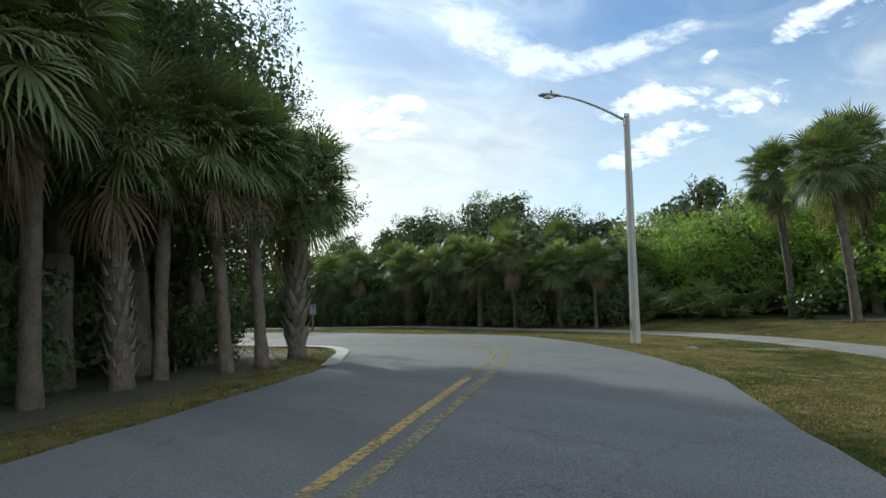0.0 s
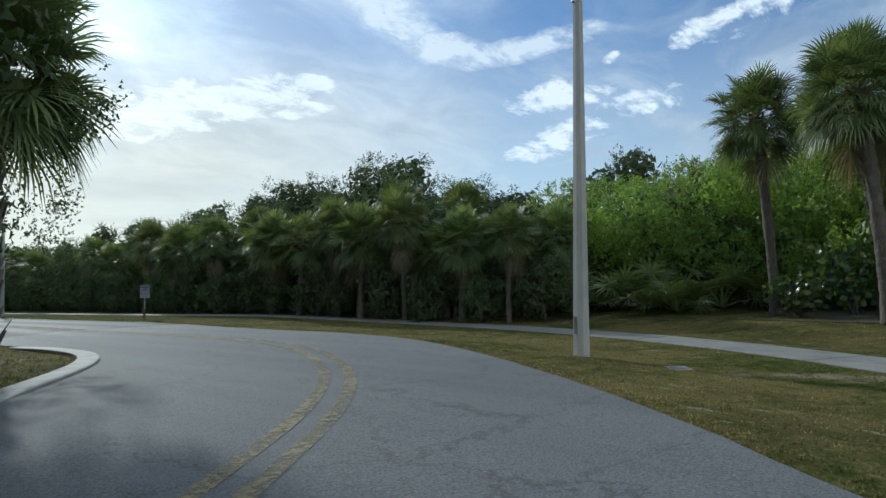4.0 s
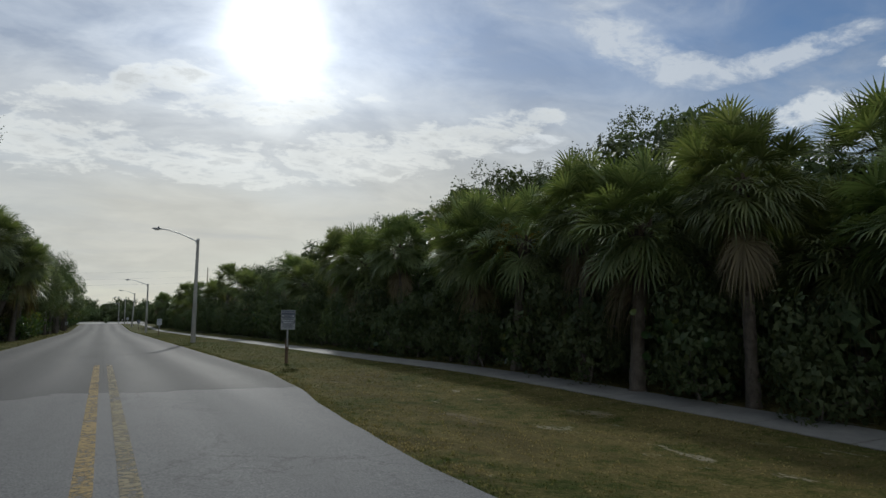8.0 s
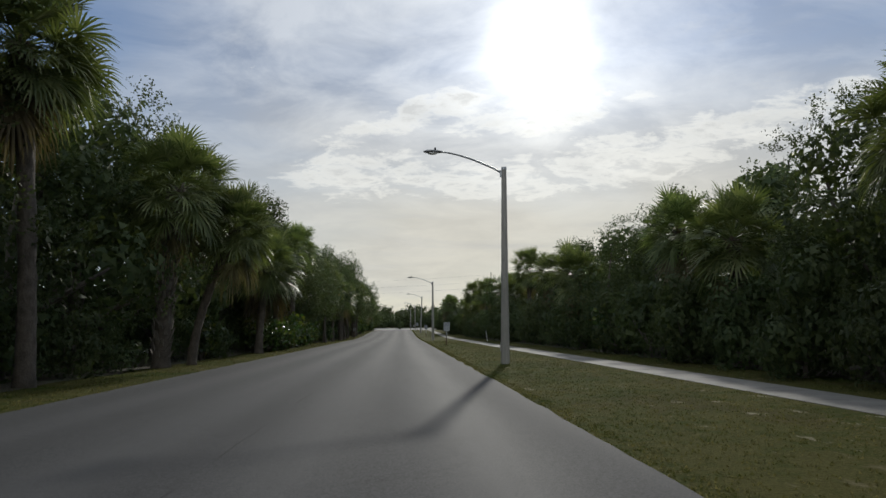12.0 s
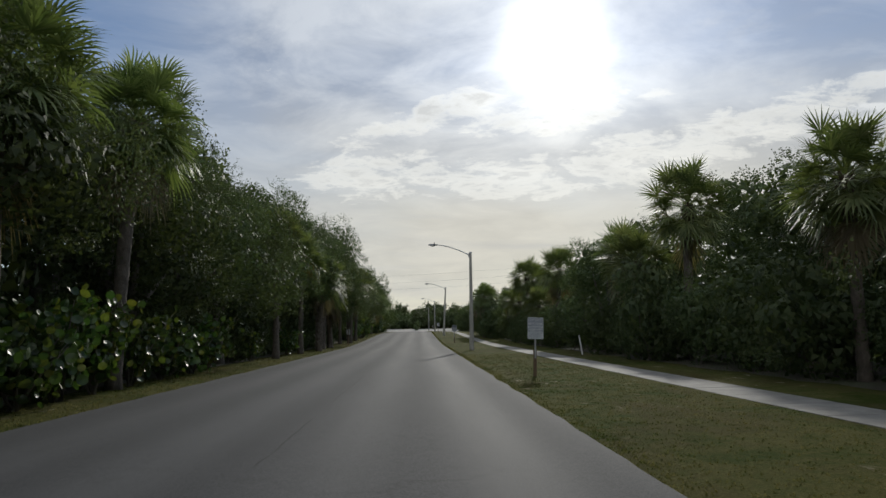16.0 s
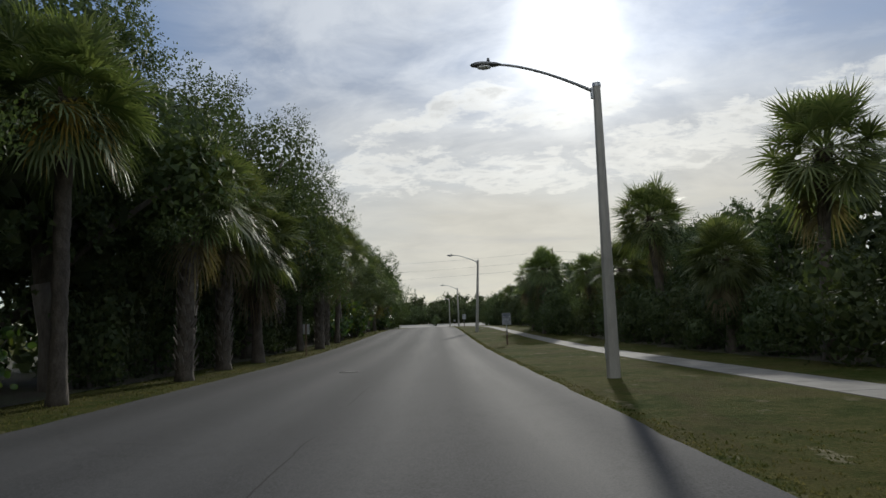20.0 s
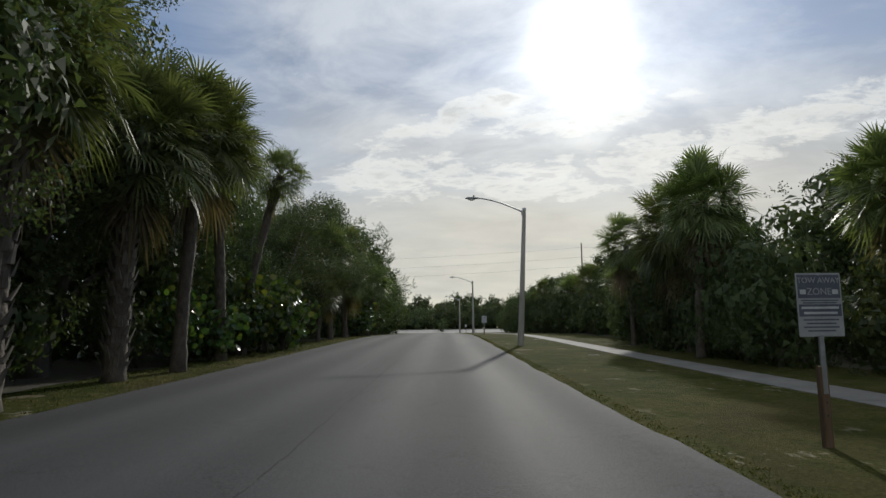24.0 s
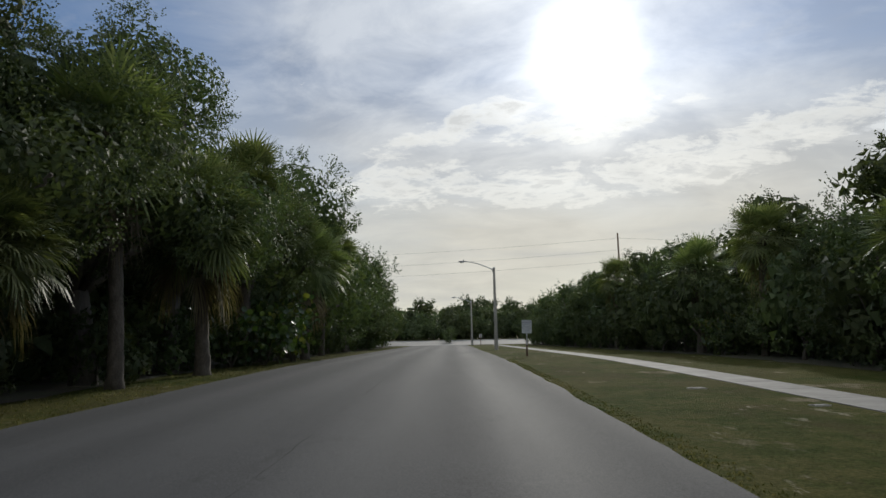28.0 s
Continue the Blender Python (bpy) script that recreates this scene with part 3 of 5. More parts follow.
END_Y = 214.0
ground_sheet()
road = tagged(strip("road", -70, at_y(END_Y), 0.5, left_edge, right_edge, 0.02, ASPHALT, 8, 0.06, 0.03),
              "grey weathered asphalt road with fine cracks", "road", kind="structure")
for lo, mat, label in ((-0.2, YELLOW, "worn yellow centre line on asphalt"), (0.13, PALE_YELLOW, "faded pale centre line on asphalt")):
    for s0, s1, paint, words in ((-70, -2.0, mat, label), (-2.0, 11.0, PALE_YELLOW, "faded pale centre line on asphalt"), (11.0, at_y(6.2), DULL_YELLOW if lo < 0 else mat, "dull yellow centre line on asphalt" if lo < 0 else label)):
        tagged(strip("centre_line", s0, s1, 0.4, lambda s, a=lo: a, lambda s, a=lo: a + 0.155, 0.0555, paint, 1),
               words, "road marking", "centre lines", "structure")

# side road at the far end
rows_y = [214.0, 217, 220, 223, 226, 229, 232]
cross = tagged(piece("cross_road", [(x, y, rise(y) + 0.03) for y in rows_y for x in (-160, -40, 40, 160)],
                     [(r * 4 + c, r * 4 + c + 1, r * 4 + c + 5, r * 4 + c + 4) for r in range(6) for c in range(3)], CONCRETE),
               "pale sunlit cross road at the junction", "road", kind="structure")

# woodland floor on both sides
tagged(strip("woodland_floor_inner", -40, at_y(212), 1.0, lambda s: -12.0 - 14.0 * smooth(13, 24, s), lambda s: left_edge(s) - 1.5 - 0.9 * smooth(20, 30, s), 0.012, LITTER, 6, 0.35),
       "dark leaf litter under the trees", "ground", kind="structure")
tagged(strip("woodland_floor_outer", -12, at_y(212), 1.0, lambda s: walk_edge(s) + 3.2 + 1.4 * (1 - smooth(2, 10, s)) + 1.2 * smooth(120, 150, s), lambda s: walk_edge(s) + 32.0, 0.012, LITTER, 6, 0.4),
       "dark leaf litter under the trees", "ground", kind="structure")


def pavement():
    base = tagged(new("pavement"), "pale concrete pavement of square slabs along the grass", "pavement", kind="structure")
    s, k = -22.0, 0
    while s < at_y(212):
        length = 1.52
        gap = 0.012
        a, b = s + gap, s + length - gap
        lift = 0.014 + 0.005 * noise.noise((k * 1.7, 0, 0))
        e = 0.02
        w = 1.2 - 0.25 * smooth(90, 140, s)
        ring = [(a, 0.0), (b, 0.0), (b, w), (a, w)]
        inner = [(a + e, e), (b - e, e), (b - e, w - e), (a + e, w - e)]
        v = [aside(q, walk_edge(q) + o, -0.03) for q, o in ring] + [aside(q, walk_edge(q) + o, lift - 0.006) for q, o in ring] + [aside(q, walk_edge(q) + o, lift) for q, o in inner]
        f = [(8, 9, 10, 11)] + [(i, (i + 1) % 4, 4 + (i + 1) % 4, 4 + i) for i in range(4)] + [(4 + i, 4 + (i + 1) % 4, 8 + (i + 1) % 4, 8 + i) for i in range(4)]
        piece("slab", v, f, CONCRETE, base)
        s += length
        k += 1


def kerb():
    """Raised concrete kerb round the inside of the bend."""
    prof = [(0.0, 0.0), (0.0, 0.045), (-0.02, 0.06), (-0.06, 0.065), (-0.36, 0.068), (-0.38, 0.06), (-0.39, 0.0)]
    base = tagged(new("kerb"), "pale concrete kerb round the inside of the bend", "kerb", kind="structure")
    s = 2.4
    while s < 15:
        verts, faces = [], []
        n = 4
        for i in range(n + 1):
            q = s + 0.006 + (1.5 - 0.012) * i / n
            fade = smooth(2.4, 4.4, q) * (1 - smooth(13.5, 16.5, q))
            verts += [aside(q, left_edge(q) + 0.1 + o, 0.01 + z * (0.2 + 0.8 * fade)) for o, z in prof]
        m = len(prof)
        for i in range(n):
            for k in range(m - 1):
                faces.append((i * m + k, i * m + k + 1, (i + 1) * m + k + 1, (i + 1) * m + k))
        faces += [tuple(range(m)), tuple(n * m + k for k in range(m))[::-1]]
        piece("kerb_stone", verts, faces, KERB, base)
        s += 1.5


# ---- street lamps and signs ----
def street_lamp(x, y, height, arm_dir, lean=(0, 0), lift=0.72, label="tapered grey concrete street lamp with a curved arm on grass"):
    base = tagged(new("street_lamp"), label, "street lamp", "street lamps along the road")
    base.location = (x, y, ground_z(x, y))
    top = Vector((lean[0], lean[1], height))
    v, f = tube([(0, 0, -0.1), (0, 0, 0.02), top * 0.5, top], [0.15, 0.148, 0.115, 0.085], 8)
    piece("pole", v, f, POLE, base)
    v, f = tube([top, top + Vector((0, 0, 0.09))], [0.095, 0.09], 10)
    piece("cap", v, f, STEEL, base, "steel pole cap")
    d = Vector((arm_dir[0], arm_dir[1], 0)).normalized()
    at = top - Vector((0, 0, 0.14))
    pts = [at + d * (2.15 * u) + Vector((0, 0, lift * (1 - (1 - u) ** 1.55))) for u in [i / 10 for i in range(11)]]
    v, f = tube(pts, [0.04 - 0.012 * i / 10 for i in range(11)], 8)
    piece("arm", v, f, STEEL, base, "curved steel arm")
    v, f = tube([at + Vector((0, 0, -0.12)) + d * 0.1, at + Vector((0, 0, 0.12)) + d * 0.1], [0.045, 0.045], 8)
    piece("bracket", v, f, STEEL, base, "steel arm bracket")
    # cobra head
    bm = bmesh.new()
    bmesh.ops.create_uvsphere(bm, u_segments=16, v_segments=10, radius=1)
    for vert in bm.verts:
        c = vert.co
        w = 0.62 + 0.38 * (c.x * 0.5 + 0.5)
        c.y *= 0.15 * w
        c.z = c.z * (0.085 if c.z > 0 else 0.06) * w
        c.x *= 0.36
    side = Vector((-d.y, d.x, 0))
    turn = Matrix((d, side, Vector((0, 0, 1)))).transposed().to_4x4()
    head_at = pts[-1] + d * 0.26
    bmesh.ops.transform(bm, matrix=Matrix.Translation(head_at) @ turn, verts=bm.verts)
    head = part("lamp_head", bm, LAMP_GREY, base, "grey flattened lamp head", True)
    bm = bmesh.new()
    bmesh.ops.create_uvsphere(bm, u_segments=12, v_segments=6, radius=1)
    bmesh.ops.scale(bm, vec=(0.17, 0.1, 0.05), verts=bm.verts)
    bmesh.ops.transform(bm, matrix=Matrix.Translation(head_at + d * 0.05 - Vector((0, 0, 0.05))) @ turn, verts=bm.verts)
    part("lens", bm, SIGN_WHITE, head, "pale lamp lens", True)
    v, f = tube([head_at - d * 0.05 + Vector((0, 0, 0.06)), head_at - d * 0.05 + Vector((0, 0, 0.15))], [0.035, 0.03], 8)
    piece("photocell", v, f, BLACK, head, "small dark photocell")
    # cover plate of the hand hole
    bm = box_bm((0.008, 0.07, 0.3), (-0.142, 0, 0.55), 0.003)
    part("cover_plate", bm, STEEL, base, "steel cover plate")
    return base


def lettering(text, size, at, mat, parent):
    cu = bpy.data.curves.new("writing", "FONT")
    cu.body, cu.size, cu.align_x, cu.align_y, cu.extrude = text, size, "CENTER", "CENTER", 0.0015
    tmp = bpy.data.objects.new("writing", cu)
    me = bpy.data.meshes.new_from_object(tmp)
    bpy.data.objects.remove(tmp)
    me.materials.append(mat)
    ob = new("writing", me)
    ob.parent = parent
    ob.matrix_local = pose(*at, 90, 0, 0)
    return ob


# worn: the pale copy, with glare put into face and ink colours
def tow_sign(x, y, yaw=0.0, lean=0.0, worn=False):
    base = tagged(new("tow_away_sign"), "dark and white tow away zone sign on a post" if not worn else "pale tow away sign on a post with painted-in glare",
                  "sign", "tow away signs along the road")
    face = PALE_FACE if worn else SIGN_FACE
    ink = GLARE_INK if worn else SIGN_INK
    base.matrix_world = pose(x, y, rise(y), 0, lean, yaw)
    stub = part("post", box_bm((0.085, 0.07, 0.86), (0, 0.05, 0.33), 0.008), POST_WOOD, base, "dark lower post in the ground")
    for z in (0.3, 0.42, 0.54, 0.66):
        v, f = tube([(0, 0.012, z), (0, 0.03, z)], [0.012, 0.012], 8)
        piece("bolt_hole", v, f, BLACK, stub)
    part("channel", joined_boxes(((0.045, 0.004, 1.15), (0, 0.012, 1.075)), ((0.004, 0.022, 1.15), (-0.022, 0.022, 1.075)), ((0.004, 0.022, 1.15), (0.022, 0.022, 1.075))), STEEL, base, "grey steel channel above the stub")
    panel = part("panel", box_bm((0.46, 0.006, 0.61), (0, 0, 1.345), 0.002), face, base)
    part("dark_field", box_bm((0.43, 0.002, 0.225), (0, -0.0045, 1.52)), ink, panel, "dark field behind the white words")
    part("lower_field", box_bm((0.43, 0.002, 0.115), (0, -0.0045, 1.29)), ink, panel)
    lettering("TOW AWAY", 0.076, (0, -0.0075, 1.577), face, panel)
    lettering("ZONE", 0.092, (0, -0.0075, 1.468), face, panel)
    for dx in (-0.165, 0.165):
        part("tow_mark", box_bm((0.06, 0.002, 0.045), (dx, -0.0068, 1.468), 0.0005), SIGN_BACK, panel, "small pale tow truck mark")
    for z, w in ((1.385, 0.38), (1.362, 0.34)):
        part("line_of_writing", box_bm((w, 0.002, 0.012), (0, -0.0048, z)), ink, panel)
    for z, w in ((1.315, 0.38), (1.265, 0.34)):
        part("line_of_writing", box_bm((w, 0.002, 0.022), (0, -0.0068, z)), SIGN_BACK, panel)
    for z, w in ((1.2, 0.36), (1.165, 0.3), (1.13, 0.36), (1.095, 0.28)):
        part("line_of_writing", box_bm((w, 0.002, 0.014), (0, -0.0048, z)), ink, panel)
    for z in (1.635, 1.065):
        v, f = tube([(0, -0.01, z), (0, 0.01, z)], [0.009, 0.009], 8)
        piece("bolt", v, f, STEEL, base, "steel bolt")
    return base


def back_sign(x, y, yaw=0.0):
    base = tagged(new("road_sign"), "small aluminium back of a road sign on a dark post", "sign", "signs on the grass verge")
    base.matrix_world = pose(x, y, rise(y), 0, 0, yaw)
    post = part("post", box_bm((0.065, 0.05, 1.62), (0, -0.04, 0.66), 0.006), POST_WOOD, base)
    for z in (0.4, 0.55, 0.7, 0.85):
        v, f = tube([(0, -0.071, z), (0, -0.06, z)], [0.01, 0.01], 8)
        piece("bolt_hole", v, f, BLACK, post)
    part("panel", box_bm((0.31, 0.006, 0.46), (0, 0, 1.22), 0.002), SIGN_BACK, base)
    part("face", box_bm((0.3, 0.003, 0.45), (0, 0.0055, 1.22)), SIGN_WHITE, base, "white sign face")
    for z in (1.06, 1.38):
        v, f = tube([(0, -0.075, z), (0, 0.012, z)], [0.008, 0.008], 8)
        piece("bolt", v, f, STEEL, base, "steel bolt")
    return base


# ---- plants ----
def rng(seed):
    return np.random.default_rng(seed)


def fan_leaf(r, root, d, reach, size, droop, segs, spread=125, fine=False):
    """One fan leaf: stalk, webbed middle and narrow free tips. Returns vertices and faces."""
    up = np.array((0.0, 0, 1))
    d = d / np.linalg.norm(d)
    s = np.cross(d, up)
    s = s / np.linalg.norm(s) if np.linalg.norm(s) > 0.05 else np.array((1.0, 0, 0))
    hub = root + d * reach - up * 0.16 * reach * droop
    f = d - up * 0.75 * droop
    f = f / np.linalg.norm(f)
    n = np.cross(s, f)
    roll = r.uniform(-0.6, 0.6)
    s, n = s * math.cos(roll) + n * math.sin(roll), n * math.cos(roll) - s * math.sin(roll)
    stalk = (root + hub) / 2 + up * 0.05 * reach
    verts = [root + s * 0.03, root - s * 0.03, stalk - s * 0.018, stalk + s * 0.018, hub - s * 0.014, hub + s * 0.014]
    faces = [(0, 1, 2, 3), (3, 2, 4, 5)]
    for k in range(segs):
        a = radians(-spread + 2 * spread * k / (segs - 1)) + r.uniform(-0.03, 0.03)
        out = math.cos(a) * f + math.sin(a) * s
        length = size * (0.72 + 0.28 * math.cos(a * 0.7)) * r.uniform(0.9, 1.08)
        side = np.cross(out, n)
        fold = n * 0.3 * length * abs(math.sin(a))
        web = hub + out * length * 0.36 + fold * 0.5 + n * 0.012 * ((k % 2) * 2 - 1) - up * length * 0.08 * droop
        tip = hub + out * length * 0.97 + fold - up * length * (0.06 + droop * r.uniform(0.3, 0.6)) + side * r.uniform(-0.04, 0.04) * length
        w = 0.36 * length * radians(2 * spread) / (segs - 1) / 2
        i = len(verts)
        verts += [hub + side * w * 0.15, hub - side * w * 0.15, web - side * w, web + side * w, tip]
        if fine:      # the free tips bend over and hang
            mid = web + (tip - web) * 0.5 + n * length * 0.04
            verts[-1] = tip - out * length * 0.04 - up * length * (0.02 + 0.3 * droop * r.uniform())
            verts += [mid - side * w * 0.8, mid + side * w * 0.8]
            faces += [(i, i + 1, i + 2, i + 3), (i + 3, i + 2, i + 5, i + 6), (i + 6, i + 5, i + 4)]
        else:
            faces += [(i, i + 1, i + 2, i + 3), (i + 3, i + 2, i + 4)]
    return verts, faces


def sabal_palm(seed, trunk_h, leaves=82, size=1.0, boots=False, dry=2, segs=26, split=False, lean=0.3, tilt=None, orange=False, yellow_az=(2.6, 4.6), yellow_el=(0, 50), fine=True, boot=1.0, label="tall cabbage palm with fan leaves at the wood's edge"):
    r = rng(seed)
    base = tagged(new("cabbage_palm"), label, "palm tree", "cabbage palms")
    bx, by = tilt or r.uniform(-lean, lean, 2)
    pts = [(bx * (t ** 1.6), by * (t ** 1.6), trunk_h * t - (0.15 if t == 0 else 0)) for t in np.linspace(0, 1, 27).tolist()]
    rad = (0.118 if split else 0.142) * r.uniform(0.9, 1.15) * (1.45 * boot ** 0.5 if boots else 1.0)
    # a swollen foot, a waist, old leaf scars in rings and a rough neck
    girth = np.interp(np.linspace(0, 1, 27), (0, 0.04, 0.2, 0.6, 0.8, 1.0), (1.5, 1.2, 1.0, 0.97, 1.08, 1.2)) * r.uniform(0.95, 1.07, 27)
    v, f = tube(pts, (rad * girth).tolist(), 12)
    for i, vert in enumerate(v):
        k = 1 + 0.16 * noise.noise((vert.x * 7, vert.y * 7, vert.z * 4 + seed)) + 0.06 * noise.noise((vert.x * 19, vert.y * 19, vert.z * 13 + seed))
        c = Vector(pts[i // 12])
        v[i] = c + (vert - c) * k
    piece("trunk", v, f, PALM_BARK, base, "", True)
    top = np.array(pts[-1])
    lots = []
    rows = int(trunk_h / 0.16)
    for j in range(2 if boots else rows - 6, rows):
        z = trunk_h * j / rows
        t = z / trunk_h
        c = np.array((bx * t ** 1.6, by * t ** 1.6, z))
        for k in range(4):
            a = 2 * math.pi * (k / 4 + (j % 2) / 8 + j * 0.03)
            o, tang = np.array((math.cos(a), math.sin(a), 0)), np.array((-math.sin(a), math.cos(a), 0))
            q = c + o * rad * 0.93
            out = q + boot * (o * r.uniform(0.08, 0.17) + np.array((0, 0, r.uniform(0.2, 0.32))) + tang * r.uniform(-0.05, 0.05))
            vv = [q - tang * 0.075 * boot, q + tang * 0.075 * boot, out + tang * 0.03, out - tang * 0.03, q + o * 0.05 - tang * 0.05, q + o * 0.05 + tang * 0.05]
            lots.append((vv, [(0, 1, 2, 3), (4, 5, 1, 0), (4, 3, 2, 5), (0, 3, 4), (1, 5, 2)]))
    v, f = joined(*lots)
    tagged(piece("husk", v, f, BOOT if boots else DRY_HUSK, base, "split grey leaf bases on the trunk" if boots else "brown stubs of old leaves under the crown"), kind="stuff")
    # fans radiate from one point all round; the older, lower ones bend over
    lots = []
    for k in range(leaves):
        u = (k + 0.5) / leaves
        el = math.asin(max(-0.98, min(0.98, 0.98 - 1.62 * u + r.uniform(-0.12, 0.12))))
        az = k * 2.39996 + r.uniform(-0.25, 0.25)
        d = np.array((math.cos(az) * math.cos(el), math.sin(az) * math.cos(el), math.sin(el)))
        root = top + np.array((0, 0, 0.12 - 0.38 * u)) + d * 0.1
        lots.append(fan_leaf(r, root, d, size * r.uniform(0.5, 1.1) * (1.0 - 0.1 * u), size * r.uniform(0.7, 0.9), 0.04 + 0.54 * u * u + 0.08 * u, segs, fine=fine))
    if split:
        crown = piece("crown", *joined(*lots[:6]), FROND, base, "young upright fan leaves in the heart")
        for v, f in lots[6:]:
            piece("fan_leaf", v, f, FROND, crown)
    else:
        piece("crown", *joined(*lots), FROND, base)
    if dry:
        lots = []
        for k in range(dry):
            az = r.uniform(0, 6.28) if not orange else r.uniform(*yellow_az)
            el = radians(r.uniform(-80, -50)) if not orange else radians(r.uniform(*yellow_el))
            d = np.array((math.cos(az) * math.cos(el), math.sin(az) * math.cos(el), math.sin(el)))
            lots.append(fan_leaf(r, top + np.array((0, 0, -0.5 if not orange else 0.0)) + d * 0.12, d, size * r.uniform(0.5, 0.85), size * (0.8 if not orange else 0.6), 1.2, segs, fine=fine))
        v, f = joined(*lots)
        piece("dry_leaves", v, f, ORANGE_FROND if orange else DRY_FROND, base, "yellowed orange fan leaves" if orange else "hanging dry brown fan leaves")
    return base


def lobes(r, height, radius, low, count):
    out = []
    for k in range(count):
        a = k * 2.4 + r.uniform(-0.5, 0.5)
        t = r.uniform(0, 1)
        z = low + (height - low) * (0.15 + 0.7 * t)
        q = radius * r.uniform(0.25, 0.72) * (1.0 - 0.45 * t)
        out.append((np.array((math.cos(a) * q, math.sin(a) * q, z)), radius * r.uniform(0.4, 0.62)))
    out.append((np.array((0, 0, height - radius * 0.42)), radius * 0.45))
    return out


def knobbly(r, lobe_list, count):
    """Smaller knobs all over the lobes, which give a crown its clumps and hollows."""
    out = []
    for p, rad in lobe_list:
        for k in range(count):
            d = r.normal(0, 1, 3)
            d /= np.linalg.norm(d)
            out.append((p + d * rad * r.uniform(0.66, 0.9) * np.array((1, 1, 0.85)), rad * r.uniform(0.24, 0.44)))
    return out


def shell(r, lobe_list, knobs, each):
    """Points on the knobs that lie outside the lobes and the other knobs, and the way out of the crown there."""
    pts, outs = [], []
    mid = np.array([q for q, _ in lobe_list + knobs])
    far = np.array([rad * 0.86 for _, rad in lobe_list] + [rad * 0.8 for _, rad in knobs])
    for i, (p, rad) in enumerate(knobs):
        d = r.normal(0, 1, (each, 3))
        d /= np.linalg.norm(d, axis=1)[:, None]
        c = p + d * rad * r.uniform(0.85, 1.0, (each, 1)) * np.array((1, 1, 0.9))
        inside = np.linalg.norm((c[:, None] - mid[None]) / np.array((1, 1, 0.9)), axis=2) < far[None]
        inside[:, len(lobe_list) + i] = False
        keep = ~inside.any(axis=1)
        pts.append(c[keep])
        outs.append(d[keep])
    return np.concatenate(pts), np.concatenate(outs)


def sprays(r, at, out, reach, count, length, width):
    """Leafy twigs: each carries its leaves along both sides and bends upwards a little."""
    n = len(at)
    d = out + r.normal(0, 0.4, (n, 3)) + np.array((0, 0, 0.15))
    d /= np.linalg.norm(d, axis=1)[:, None]
    s = np.cross(d, r.normal(0, 1, (n, 3)))
    s /= np.linalg.norm(s, axis=1)[:, None] + 1e-6
    e = np.cross(d, s)
    run = (reach * r.uniform(0.6, 1.25, n) * np.where(r.uniform(size=n) < 0.05, 1.5, 1.0))[:, None, None]
    t = (np.arange(count) / (count - 1))[None, :, None]
    sign = (np.arange(count) % 2 * 2 - 1)[None, :, None]
    foot = at[:, None] + d[:, None] * run * (t - 0.68) + np.array((0, 0, 1.0)) * run * 0.18 * t * t + r.normal(0, 0.12, (n, count, 3)) * run * 0.35
    lay = d[:, None] * 0.75 + s[:, None] * sign * r.uniform(0.4, 1.0, (n, count, 1)) + e[:, None] * r.normal(0, 0.5, (n, count, 1))
    lay /= np.linalg.norm(lay, axis=2)[:, :, None]
    wide = np.cross(lay, r.normal(0, 1, (n, count, 3)))
    wide /= np.linalg.norm(wide, axis=2)[:, :, None] + 1e-6
    ln = length * r.uniform(0.7, 1.25, (n, count, 1))
    wd = width * r.uniform(0.75, 1.2, (n, count, 1)) * 0.5
    v = np.stack([foot + lay * ln * 0.35 + wide * wd, foot + lay * ln * 0.35 - wide * wd, foot + lay * ln * np.where(r.uniform(size=(n, count, 1)) < 0.5, 1.0, -0.15)], 2)
    return v.reshape(-1, 3), np.arange(3 * n * count).reshape(-1, 3)


def inner_leaves(r, lobe_list, each, size):
    """Shaded leaves inside the lobes: loosely laid shells, each with a denser heart."""
    mid = np.array([p for p, _ in lobe_list])
    far = np.array([rad * 0.48 for _, rad in lobe_list])
    flat = np.array((1, 1, 0.9))
    out = []
    for i, (p, rad) in enumerate(lobe_list):
        n = each + each // 4
        d = r.normal(0, 1, (n, 3))
        d /= np.linalg.norm(d, axis=1)[:, None]
        deep = np.where(np.arange(n) < each, r.uniform(0.5, 0.78, n), r.uniform(0.25, 0.42, n))[:, None]
        big = np.where(np.arange(n) < each, 1.0, 1.15)[:, None]
        c = p + d * rad * deep * flat
        inside = np.linalg.norm((c[:, None] - mid[None]) / flat, axis=2) < far[None]
        inside[:, i] = False
        keep = ~inside.any(axis=1)
        c, d, big = c[keep], d[keep], big[keep]
        a = np.cross(d + r.normal(0, 0.35, d.shape), r.normal(0, 1, d.shape))
        a /= np.linalg.norm(a, axis=1)[:, None] + 1e-6
        b = np.cross(d + r.normal(0, 0.3, d.shape), a)
        k = size * big * r.uniform(0.6, 1.2, (len(c), 1))
        out.append(np.stack([c - a * k * 0.5 - b * k * 0.4, c - a * k * 0.1 + b * k * 0.5, c + a * k * 0.7 - b * k * 0.05], 1))
    v = np.concatenate(out).reshape(-1, 3)
    return v, np.arange(len(v)).reshape(-1, 3)


